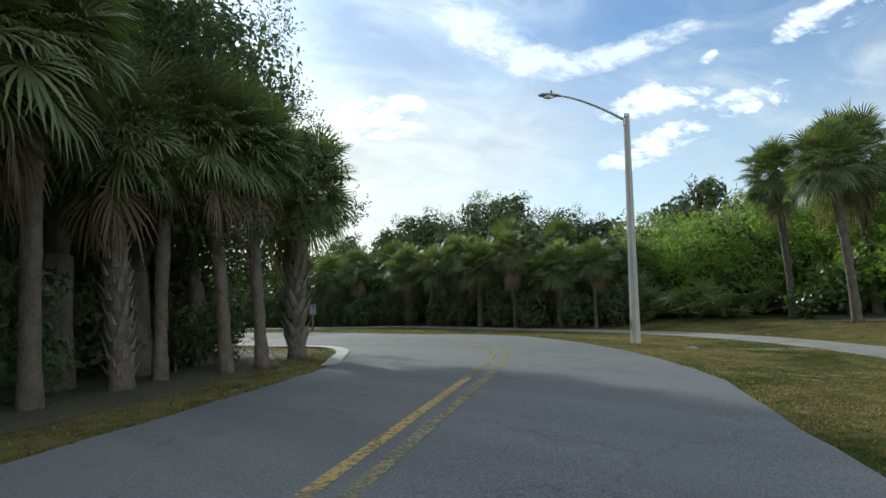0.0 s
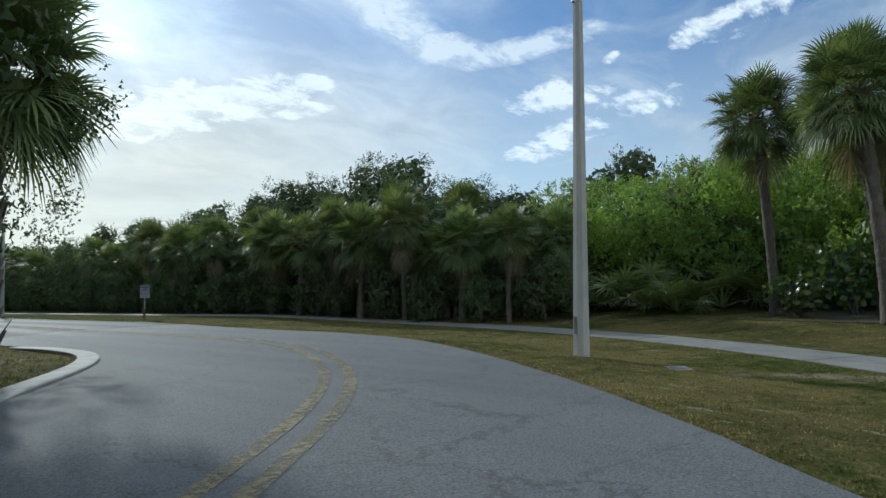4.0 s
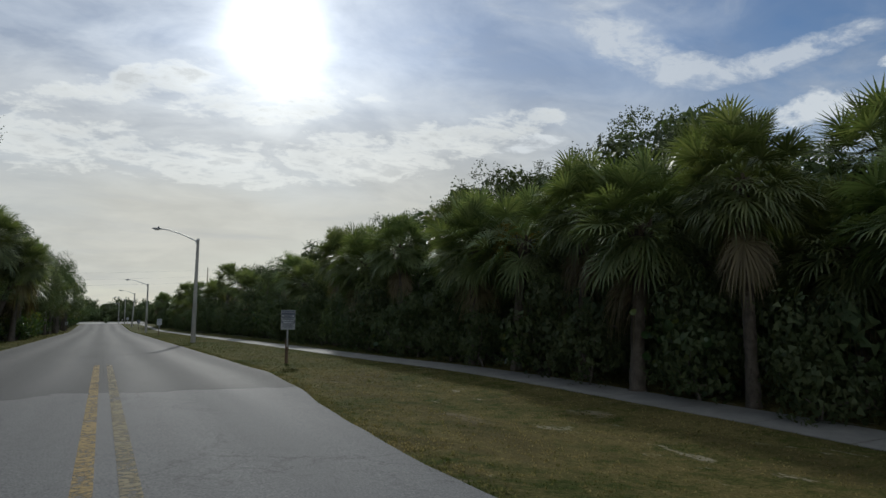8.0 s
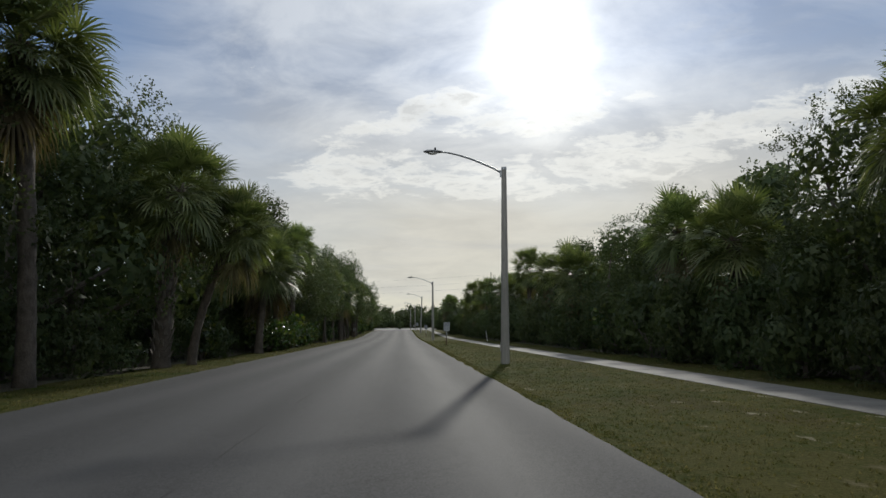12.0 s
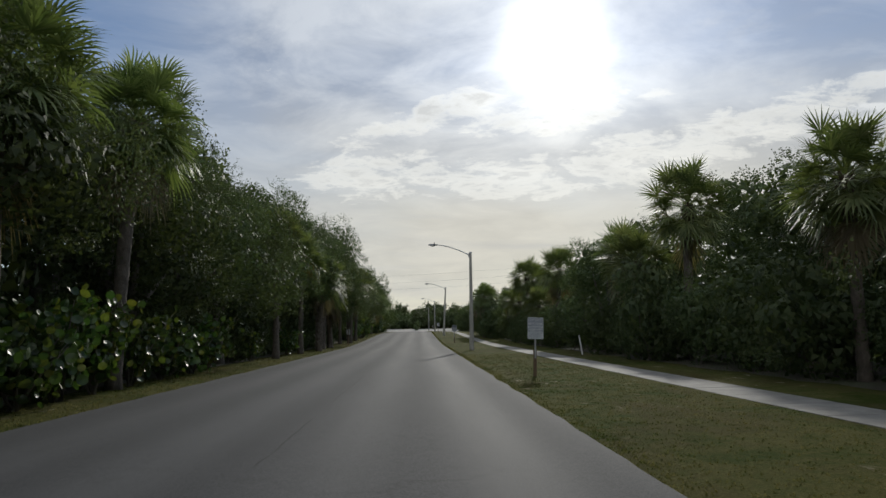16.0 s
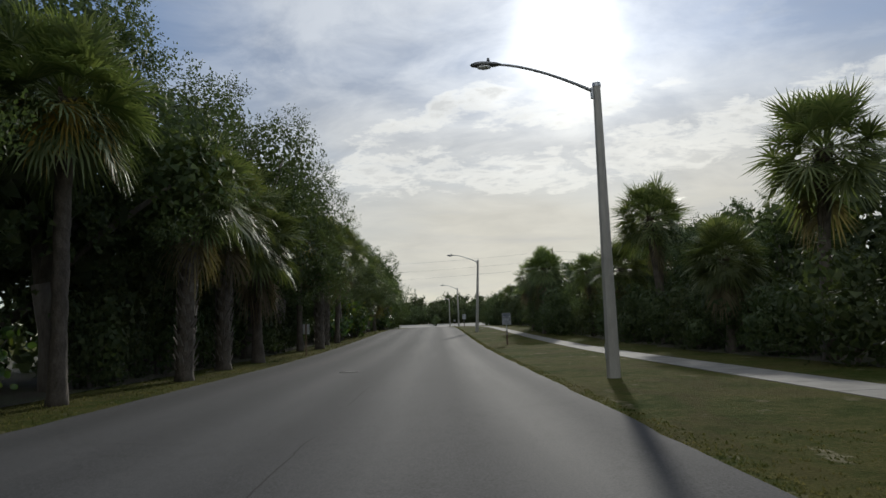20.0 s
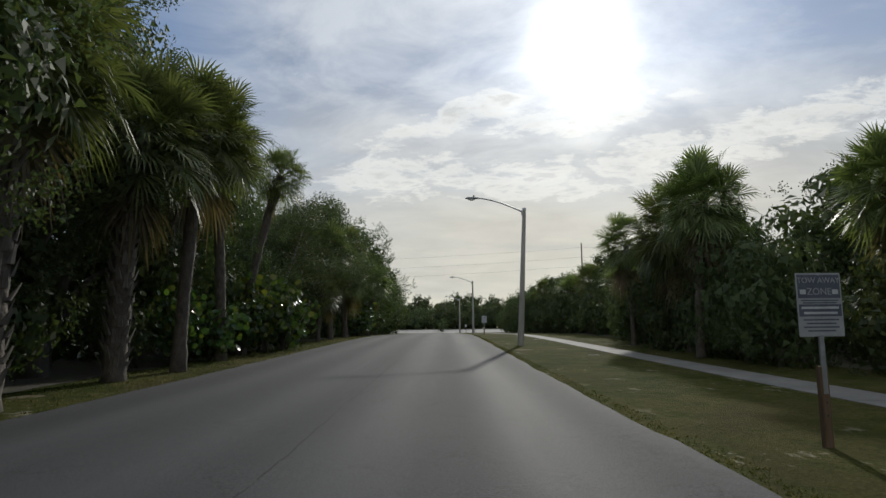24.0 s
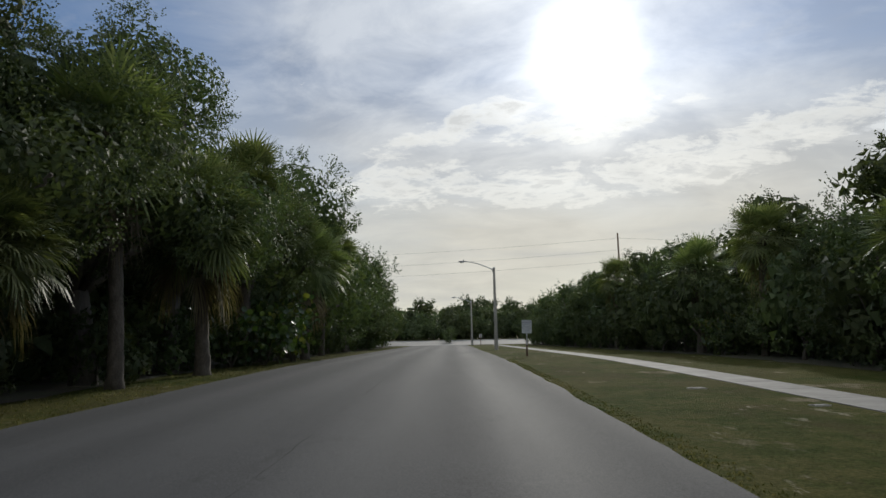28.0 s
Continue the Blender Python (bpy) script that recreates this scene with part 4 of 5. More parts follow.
def broadleaf(seed, height, radius, low, leaves, length, width, mat=None, name="broadleaf_tree", label="dense dark green broadleaf tree at the wood's edge", category="tree", group="broadleaf trees", limbs=5, inner=110, core_leaf=0.13, per=12, reach=0.55, lobe_count=12, knobs=9):
    """A tree or shrub: trunk, limbs and a crown of leafy twigs on rounded lobes, closed inside by shaded leaves."""
    r = rng(seed)
    base = tagged(new(name), label, category, group)
    lobe_list = lobes(r, height, radius, low, lobe_count)
    fork = np.array((r.uniform(-0.3, 0.3), r.uniform(-0.3, 0.3), low * 0.8 + 0.35))
    tr = 0.045 * height / 1.6
    v, f = tube([(0, 0, -0.15), (fork[0] * 0.3, fork[1] * 0.3, fork[2] * 0.5), tuple(fork)], [tr * 1.35, tr, tr * 0.85], 9)
    piece("trunk", v, f, BARK, base, "", True)
    for p, rad in lobe_list[:limbs]:
        mid = (fork + p) / 2 + r.normal(0, 0.18, 3)
        v, f = tube([tuple(fork - (0, 0, 0.05)), tuple(mid), tuple(p)], [tr * 0.62, tr * 0.4, tr * 0.16], 6)
        piece("limb", v, f, BARK, base, "", True)
    knob_list = knobbly(r, lobe_list, knobs)
    at, out = shell(r, lobe_list, knob_list, max(16, leaves // per // 22))
    pick = r.permutation(len(at))[:leaves // per]
    v, f = sprays(r, at[pick], out[pick], reach, per, length, width)
    v2, f2 = inner_leaves(r, lobe_list, inner, radius * core_leaf)
    me = bpy.data.meshes.new("crown")
    me.from_pydata(np.concatenate([v, v2]).tolist(), [], np.concatenate([f, f2 + len(v)]).tolist())
    me.materials.append(mat or LEAF)
    ob = new("crown", me)
    ob.parent = base
    return base


def sea_grape(seed, height, radius, leaves):
    r = rng(seed)
    base = tagged(new("sea_grape"), "sea grape shrub with large round glossy leaves", "shrub", "sea grape shrubs")
    tips = []
    for k in range(9):
        a, q = k * 2.4, radius * r.uniform(0.2, 0.95)
        tip = np.array((math.cos(a) * q, math.sin(a) * q, height * r.uniform(0.6, 1.0)))
        v, f = tube([(r.uniform(-0.12, 0.12), r.uniform(-0.12, 0.12), -0.05), tuple(tip * (0.45, 0.45, 0.5)), tuple(tip)], [0.03, 0.02, 0.008], 5)
        piece("stem", v, f, BARK, base, "", True)
        tips.append(tip)
    verts, faces = [], []
    for k in range(leaves):
        tip = tips[k % 9]
        u = r.uniform(0.3, 1.05)
        c = tip * (u ** 0.8, u ** 0.8, u) + r.normal(0, 0.2, 3) * (1.25, 1.25, 0.8)
        c[2] = max(c[2], 0.08)
        n = r.normal(0, 1, 3)
        n[2] = abs(n[2]) * 0.6
        n /= np.linalg.norm(n)
        a = np.cross(n, (0.3, 0.2, 1.0))
        a /= np.linalg.norm(a)
        b = np.cross(n, a)
        rad = r.uniform(0.07, 0.125)
        i = len(verts)
        verts.append(c - n * rad * 0.18)
        verts += [c + rad * (math.cos(t) * a + math.sin(t) * b * 0.92) for t in [6.2832 * j / 8 for j in range(8)]]
        faces += [(i, i + 1 + j, i + 1 + (j + 1) % 8) for j in range(8)]
    piece("leaves", verts, faces, SEA_LEAF, base)
    return base


def palmetto(seed, leaves=16, size=0.85):
    r = rng(seed)
    base = tagged(new("saw_palmetto"), "low saw palmetto with grey-green fan leaves", "shrub", "saw palmettos")
    for k in range(leaves):
        el, az = radians(r.uniform(15, 80)), k * 2.4 + r.uniform(-0.3, 0.3)
        d = np.array((math.cos(az) * math.cos(el), math.sin(az) * math.cos(el), math.sin(el)))
        piece("fan_leaf", *fan_leaf(r, np.array((0, 0, 0.1)), d, r.uniform(0.6, 1.2), size * r.uniform(0.8, 1.05), 0.4, 18), FROND, base)
    return base


# ---- planting plan ----
pavement()
kerb()


def put(kind, x, y, yaw=None, scale=1.0, stretch=1.0, label="", r=random):
    """A copy of a plant at its place, turned and scaled."""
    m = Matrix.Translation((x, y, ground_z(x, y) - 0.02)) @ Matrix.Rotation(r.uniform(0, 6.28) if yaw is None else yaw, 4, "Z") @ Matrix.Diagonal((scale, scale, scale * stretch, 1))
    if kind not in used:
        used.add(kind)
        kind.matrix_world = m
        ob = kind
    else:
        keep = kind.scale.copy()
        ob = copy_thing(kind, m @ Matrix.Diagonal((1 / keep[0], 1 / keep[1], 1 / keep[2], 1)))
    if label:
        tagged(ob, label)
    return ob


used = set()
random.seed(11)
PALMS = [sabal_palm(1, 4.9, 100, segs=26, dry=7), sabal_palm(2, 5.9, 98, 1.05, lean=0.6, segs=26, dry=6), sabal_palm(3, 3.7, 100, dry=8, segs=26), sabal_palm(4, 6.9, 104, 1.08, lean=0.5, segs=26, dry=6)]
FAR_PALMS = [sabal_palm(12, 4.9, 84, segs=20, fine=False, dry=5), sabal_palm(13, 5.7, 84, 1.05, segs=20, fine=False, dry=5), sabal_palm(14, 3.7, 84, segs=20, dry=6, fine=False)]
YELLOWED = sabal_palm(6, 5.6, 96, 1.05, orange=True, dry=6, segs=26, yellow_az=(-2.6, 0.4), yellow_el=(-55, -5), label="cabbage palm with yellowed leaves hanging over the verge")
BOOTED = sabal_palm(5, 5.3, 100, 1.1, boots=True, segs=26, dry=5, label="cabbage palm with split leaf bases on its trunk")
OAKS = [broadleaf(21, 9.0, 3.6, 2.3, 16500, 0.104, 0.058, inner=800, core_leaf=0.04), broadleaf(22, 8.0, 3.4, 1.9, 16000, 0.104, 0.058, inner=800, core_leaf=0.04), broadleaf(23, 10.0, 3.9, 2.7, 17500, 0.104, 0.058, inner=800, core_leaf=0.04)]
FAR_OAKS = [broadleaf(24, 9.0, 3.6, 1.0, 7800, 0.136, 0.082, inner=330, core_leaf=0.063, per=10, reach=0.5), broadleaf(25, 8.2, 3.5, 0.6, 7800, 0.136, 0.082, inner=330, core_leaf=0.063, per=10, reach=0.5)]
DEEP = "dark broadleaf tree deep in the wood"
BACK = [broadleaf(31, 9.5, 4.0, 1.0, 4200, 0.18, 0.115, limbs=2, label=DEEP, inner=150, core_leaf=0.11, per=8, reach=0.6, knobs=6), broadleaf(32, 8.0, 3.8, 0.6, 4200, 0.18, 0.115, limbs=2, label=DEEP, inner=150, core_leaf=0.11, per=8, reach=0.6, knobs=6)]
FAR_BACK = [broadleaf(33, 9.5, 4.0, 1.0, 800, 0.42, 0.28, limbs=2, label="dark broadleaf tree beyond the junction", inner=70, core_leaf=0.17, per=8, reach=0.9, knobs=4), broadleaf(34, 8.0, 3.8, 0.6, 800, 0.42, 0.28, limbs=2, label="dark broadleaf tree beyond the junction", inner=70, core_leaf=0.17, per=8, reach=0.9, knobs=4)]
THICKET = [broadleaf(35, 4.6, 3.2, 0.0, 800, 0.3, 0.19, name="thicket", label="dark dense thicket deep in the wood", category="shrub", group="thickets", limbs=1, inner=70, core_leaf=0.16, per=8, reach=0.7, knobs=4)]
LOW = "dark dense shrub under the trees"
BUSH = [broadleaf(41, 3.0, 2.2, 0.1, 1000, 0.16, 0.1, name="shrub", label=LOW, category="shrub", group="undergrowth shrubs", limbs=3, inner=90, core_leaf=0.13, per=8, reach=0.5, lobe_count=9, knobs=5),
        broadleaf(42, 2.4, 1.9, 0.1, 900, 0.15, 0.095, name="shrub", label=LOW, category="shrub", group="undergrowth shrubs", limbs=3, inner=90, core_leaf=0.13, per=8, reach=0.45, lobe_count=9, knobs=5)]
FINE_BUSH = [broadleaf(43, 3.0, 2.2, 0.1, 1900, 0.11, 0.065, name="shrub", label=LOW, category="shrub", group="undergrowth shrubs", limbs=3, inner=160, core_leaf=0.095, per=10, reach=0.4, lobe_count=9, knobs=7),
             broadleaf(44, 2.4, 1.9, 0.1, 1700, 0.11, 0.065, name="shrub", label=LOW, category="shrub", group="undergrowth shrubs", limbs=3, inner=160, core_leaf=0.095, per=10, reach=0.4, lobe_count=9, knobs=7)]
VINE = [broadleaf(51, 6.0, 3.4, 0.1, 12000, 0.13, 0.095, BRIGHT_LEAF, "overgrown_tree", "bright green tree overgrown with vines", "tree", "vine-covered trees", inner=450, core_leaf=0.055, per=10, reach=0.4, lobe_count=15, knobs=12),
        broadleaf(52, 5.2, 3.2, 0.1, 12000, 0.13, 0.095, BRIGHT_LEAF, "overgrown_tree", "bright green tree overgrown with vines", "tree", "vine-covered trees", inner=450, core_leaf=0.055, per=10, reach=0.4, lobe_count=15, knobs=12)]
GRAPE = [sea_grape(61, 2.2, 1.3, 480), sea_grape(62, 1.7, 1.2, 380)]
FANS = [palmetto(71, 20), palmetto(72, 16, 0.8)]

# lamps and signs
street_lamp(1.96, -20.74, 6.65, (-0.9, 0.42), (0.26, -0.14))
street_lamp(5.2, 28.0, 6.55, (-1, -0.06), (0.12, 0.0))
street_lamp(5.2, 77.85, 6.3, (-1, 0.0), (0.04, 0.0))
street_lamp(5.1, 121.7, 6.3, (-1, 0.0), (0.33, 0.0))
street_lamp(5.15, 170.0, 6.25, (-1, 0.0), (0.0, 0.0))
street_lamp(4.6, 212.5, 6.2, (-1, 0.0), (0.0, 0.0))
tow_sign(5.2, 4.45, 6, 1)
tow_sign(5.05, 54.2, 4, 2.0, True)
tow_sign(5.2, 98.1, 5, 0)
tow_sign(5.2, 150.0, 4, 1, True)
back_sign(-4.6, 16.9, -4)
back_sign(-4.55, 94.6, -4)

# wood along the inner side: front row
INNER = [  # kind, x, y, scale
    (OAKS[2], -8.7, 17.4, 1.1), (PALMS[3], -6.9, 21.8, 1.08), (BOOTED, -6.6, 29.2, 1.1), (PALMS[3], -7.6, 37.5, 0.95),
    (PALMS[2], -6.2, 42.3, 1.2), (OAKS[0], -7.6, 46.5, 1.0), (PALMS[3], -6.2, 52.6, 0.96), (PALMS[0], -6.4, 48.0, 1.2), (OAKS[1], -7.6, 56.0, 0.95), (OAKS[0], -7.7, 60.5, 0.9),
    (OAKS[1], -7.4, 65.0, 1.02), (PALMS[3], -5.95, 70.0, 0.88), (OAKS[2], -8.0, 72.0, 0.95), (OAKS[0], -7.9, 80.0, 1.1), (BOOTED, -5.95, 86.2, 0.98), (BOOTED, -5.5, 81.7, 0.92), (PALMS[2], -5.85, 90.1, 1.3),
    (OAKS[2], -8.4, 88.0, 1.05), (OAKS[1], -7.4, 94.0, 1.25), (OAKS[2], -7.4, 99.5, 1.05), (BOOTED, -5.45, 101.4, 1.06), (BOOTED, -5.95, 106.2, 1.0), (PALMS[2], -6.1, 130.0, 0.72), (PALMS[2], -5.95, 139.3, 1.2), (PALMS[0], -6.2, 134.8, 1.15), (PALMS[2], -5.9, 152.5, 1.25), (OAKS[2], -8.5, 107.4, 1.02), (PALMS[1], -5.6, 108.8, 1.02), (PALMS[3], -6.0, 113.1, 0.96), (OAKS[0], -9.4, 114.6, 0.95),
    (OAKS[1], -8.2, 122.0, 0.78), (OAKS[1], -7.4, 126.5, 0.83), (OAKS[0], -7.6, 131.0, 0.9), (OAKS[0], -7.6, 136.0, 1.0), (OAKS[0], -7.8, 141.0, 1.1),
    (PALMS[1], -6.8, 146.0, 1.2), (OAKS[2], -7.4, 147.8, 0.86), (PALMS[3], -7.2, 151.0, 1.1), (FAR_OAKS[0], -7.4, 156.0, 1.2), (PALMS[0], -6.8, 161.0, 1.3), (FAR_OAKS[1], -7.6, 166.0, 1.0), (PALMS[1], -7, 171.0, 1.1),
    (BACK[1], -7.6, 176.0, 1.1), (BACK[0], -7.8, 182.0, 0.95), (BACK[0], -7.8, 188.0, 0.95), (BACK[1], -8, 194.0, 1.0), (BACK[0], -8.2, 200.0, 0.8)]
for kind, x, y, k in INNER:
    far = {PALMS[0]: FAR_PALMS[0], PALMS[1]: FAR_PALMS[1], PALMS[3]: FAR_PALMS[1]} if y > 130 else {}
    put(far.get(kind, kind), x + 0.3, y, scale=k * 1.07)
for x, y, k in [(-5.55, 76.5, 1.05), (-5.9, 99.6, 1.1), (-7.0, 16.3, 0.62)]:
    put(YELLOWED, x, y, yaw=0.0, scale=k)
put(sabal_palm(16, 5.0, 104, 1.02, tilt=(1.5, -0.1), segs=26, dry=6, label="cabbage palm leaning out over the verge"), -5.8, 30.8, yaw=0.0)
put(sabal_palm(15, 7.0, 64, 0.7, tilt=(1.4, 0.0), segs=32, dry=1, label="slender tall cabbage palm with a small crown"), -6.2, 116.9, yaw=0.0)
# front row by the bend
for kind, x, y, k in [(BOOTED, -10.9, -17.8, 1.0), (PALMS[1], -7.5, -16.6, 0.92), (BOOTED, -13.6, -21.0, 1.05), (OAKS[2], -7.9, -13.5, 1.1), (OAKS[1], -7.4, -11.2, 1.05), (OAKS[0], -9.8, -14.8, 1.15), (OAKS[0], -12.4, -15.0, 1.1),
                      (PALMS[1], -8.5, -16.9, 0.95), (PALMS[1], -9.9, -16.8, 0.95), (OAKS[1], -17.0, -18.5, 1.1), (OAKS[2], -11.8, -16.2, 1.12), (PALMS[3], -12.6, -19.3, 0.95), (PALMS[3], -15.5, -21.5, 0.9), (PALMS[1], -8.2, -14.0, 0.85), (OAKS[2], -6.9, 3.5, 0.95), (OAKS[0], -6.9, 9.0, 1.05),
                      (PALMS[0], -6.6, -4.0, 1.15), (PALMS[1], -6.4, -0.8, 1.0), (PALMS[3], -6.5, 14.0, 1.0), (OAKS[1], -8.0, -7.5, 1.0), (OAKS[2], -20.5, -24.0, 1.0)]:
    put(kind, x, y, scale=k)
for x, y, k in [(-9.0, -14.9, 0.7), (-13.0, -17.6, 0.8), (-7.6, -13.6, 0.6), (-9.3, -13.0, 0.9), (-11.5, -14.8, 1.0), (-14.9, -18.8, 0.9), (-7.6, -11.0, 0.8), (-13.4, -16.4, 1.0), (-17.0, -20.6, 0.9)]:
    put(random.choice(FINE_BUSH), x, y, scale=k)
put(sabal_palm(11, 4.9, 140, 1.15, tilt=(0.15, -0.1), segs=30, dry=2, split=True, boots=True, boot=1.9, label="cabbage palm with thick split leaf bases by the kerb"), -5.6, -14.7, yaw=0.0)
# back rows
y = -12.0
while y < 214:
    put(random.choice(FAR_OAKS if 14 < y < 62 or 84 < y < 112 else BACK if y < 165 else FAR_BACK), -9.9 + random.uniform(-0.6, 0.6), y + random.uniform(-1, 1), scale=random.uniform(1.02, 1.2) * (0.85 if 110 < y < 133 else 1.0))
    if int(y / 4.2) % 2 or y < 70:
        put(THICKET[0], -12.6 + random.uniform(-0.6, 0.6), y + random.uniform(-1, 1), scale=random.uniform(0.8, 1.05))
    y += 4.2
# undergrowth, inner side
for i in range(18):
    yy = -10 + i * 11.6 + random.uniform(-1, 1)
    put(random.choice(BUSH), -7.9 + random.uniform(-0.6, 0.5), yy, scale=random.uniform(0.8, 1.15), stretch=random.uniform(1.0, 1.35))
for i in range(40):
    yy = 19 + i * 4.7 + random.uniform(-1.4, 1.4)
    put(random.choice(FINE_BUSH if yy < 135 else BUSH), -7.1 + random.uniform(-0.4, 0.3), yy, scale=random.uniform(0.5, 0.75), stretch=random.uniform(1.1, 1.5))
for x, y, k in [(10.9, -13.0, 0.8), (11.0, -10.0, 0.9), (10.9, -7.4, 0.85), (10.8, -5.0, 0.8), (11.2, -2.4, 0.9), (10.9, 1.8, 0.85), (11.4, 4.8, 0.9), (9.9, 108.0, 0.8), (10.2, 110.5, 0.9), (10.6, 113.0, 1.0), (10.9, 117.2, 1.05),
                (10.4, 119.0, 0.95), (10.9, 121.8, 1.1), (11.6, 124.0, 1.1), (10.2, 116.0, 0.8)]:
    put(random.choice(FINE_BUSH), x, y, scale=k, stretch=1.25)
for x, y, k in [(-6.3, 43.0, 0.85), (-5.9, 45.0, 0.95), (-5.75, 46.6, 0.95), (-5.7, 48.2, 0.95), (-5.75, 49.8, 1.0), (-5.8, 51.4, 0.95), (-5.9, 53.5, 0.9), (-6.1, 56.0, 1.0), (-6.0, 58.5, 1.05), (-6.3, 61.0, 0.9), (-6.0, 74.5, 0.7), (-6.3, 67.5, 0.6), (-6.2, 110.9, 0.95), (-6.1, 113.1, 1.05), (-5.9, 116.0, 1.05), (-5.6, 117.8, 1.3),
                (-5.3, 119.6, 1.35), (-5.5, 121.0, 1.1), (-6.3, 143.6, 1.1), (-5.6, 145.4, 1.25), (-5.4, 147.2, 1.25), (-5.4, 149.3, 1.1), (-6.7, 35.0, 0.8)]:
    put(random.choice(GRAPE), x, y, scale=k)

# wood along the outer side: front row
OUTER = [(PALMS[0], 9.6, -13.6, 0.62), (PALMS[2], 10.0, -11.2, 0.8), (PALMS[0], 9.6, -8.6, 0.78), (PALMS[2], 10.9, -12.5, 0.75), (PALMS[2], 10.7, -9.8, 0.7), (PALMS[2], 10.6, -7.2, 0.68), (PALMS[2], 10.6, -3.0, 0.75), (PALMS[2], 11.0, -0.4, 0.8), (PALMS[2], 10.7, 1.9, 0.7), (PALMS[2], 11.4, 4.9, 0.85), (PALMS[2], 11.8, -14.6, 0.75), (PALMS[2], 9.4, -6.2, 0.9), (PALMS[0], 9.9, -4.0, 0.8), (PALMS[2], 9.7, 0.6, 0.95),
         (PALMS[0], 10.4, 3.0, 0.85), (PALMS[1], 12.4, -9.5, 0.74), (PALMS[1], 12.6, -5.5, 0.82), (PALMS[1], 13.2, -1.5, 0.74), (FAR_OAKS[0], 17.5, 2.5, 1.0), (FAR_OAKS[0], 20.3, 11.0, 1.05), (FAR_OAKS[1], 16.0, 8.0, 1.05),
         (FAR_OAKS[1], 21.5, 5.0, 1.05), (FAR_OAKS[1], 23.2, -1.0, 1.0), (VINE[0], 16.2, -12.5, 0.9), (VINE[1], 19.0, -16.0, 1.05), (VINE[0], 13.6, -16.5, 0.8), (VINE[1], 15.2, -20.0, 0.95),
         (VINE[0], 19.0, -22.0, 1.1), (VINE[1], 12.8, -24.5, 0.85), (VINE[0], 16.5, -26.5, 1.0), (VINE[1], 11.6, -28.5, 0.8), (FAR_OAKS[1], 24.0, -18.0, 0.95),
         (PALMS[0], 10.2, 7.0, 0.85), (FAR_OAKS[1], 11.9, 9.0, 0.68), (PALMS[2], 10.6, 11.0, 1.05), (FAR_OAKS[1], 13.0, 14.0, 0.85), (PALMS[0], 11.0, 17.0, 0.95), (FAR_OAKS[0], 13.0, 21.0, 0.75), (PALMS[2], 11.4, 24.5, 1.0), (PALMS[0], 11.8, 28.8, 0.95),
         (FAR_OAKS[1], 13.0, 33.0, 0.8), (FAR_OAKS[0], 12.6, 37.5, 0.72), (PALMS[2], 11.6, 41.5, 1.1), (FAR_OAKS[1], 13.0, 46.0, 0.85), (PALMS[0], 12.0, 50.5, 1.0), (FAR_OAKS[0], 13.6, 55.0, 0.75), (PALMS[1], 12.6, 61.5, 1.1), (FAR_OAKS[1], 11.9, 71.2, 0.8),
         (PALMS[2], 12.0, 65.0, 1.15), (PALMS[0], 12.2, 68.5, 1.05), (FAR_OAKS[1], 13.0, 73.5, 0.85), (PALMS[0], 11.4, 80.5, 1.1), (PALMS[2], 11.2, 85.5, 0.85), (FAR_OAKS[1], 12.6, 90.0, 0.62), (PALMS[0], 12.0, 94.0, 1.2),
         (PALMS[1], 13.2, 97.6, 1.02), (PALMS[2], 11.6, 99.5, 1.05), (FAR_OAKS[1], 13.4, 103.0, 0.6), (PALMS[0], 11.6, 106.0, 0.85), (PALMS[0], 9.4, 111.7, 0.98), (PALMS[2], 10.4, 115.0, 1.2), (PALMS[0], 9.9, 120.3, 0.9), (FAR_OAKS[1], 11.5, 121.0, 0.56), (FAR_OAKS[1], 11.6, 116.5, 0.5),
         (FAR_OAKS[0], 11.4, 125.6, 0.42), (FAR_OAKS[1], 14.5, 127.0, 0.62), (FAR_OAKS[0], 14.8, 132.0, 0.55), (PALMS[2], 13.6, 136.0, 0.95), (FAR_OAKS[1], 14.4, 140.0, 0.62), (PALMS[0], 13.2, 144.0, 0.9), (PALMS[2], 12.8, 149.0, 1.0), (BACK[1], 14.0, 153.5, 0.72),
         (BACK[0], 13.6, 158.5, 0.62), (PALMS[0], 12.6, 163.0, 0.95), (BACK[1], 13.4, 167.5, 0.72), (BACK[0], 13.0, 173.0, 0.65), (BACK[1], 13.0, 179.0, 0.72), (BACK[0], 13.0, 185.0, 0.62), (BACK[1], 13.0, 191.0, 0.7), (BACK[0], 13.0, 197.0, 0.6)]
for kind, x, y, k in OUTER:
    far = {PALMS[0]: FAR_PALMS[0], PALMS[1]: FAR_PALMS[1], PALMS[2]: FAR_PALMS[2]} if x > 11.2 or y > 126 else {}
    put(far.get(kind, kind), x, y, scale=k)
put(sabal_palm(8, 3.4, 50, 0.95, orange=True, dry=8, split=True, label="cabbage palm with yellowed orange fan leaves"), 9.6, -1.7)
put(sabal_palm(9, 5.3, 112, 0.8, segs=28, dry=2, lean=0.25, split=True, label="cabbage palm standing free on the grass"), 10.4, -21.7)
put(sabal_palm(10, 5.0, 120, 0.8, segs=28, dry=2, lean=0.25, split=True, label="tall cabbage palm standing free on the grass"), 7.9, -24.5)
put(PALMS[0], 8.7, -26.5, scale=0.94)
put(PALMS[1], 11.9, -23.9, scale=0.98)
y = 4.0
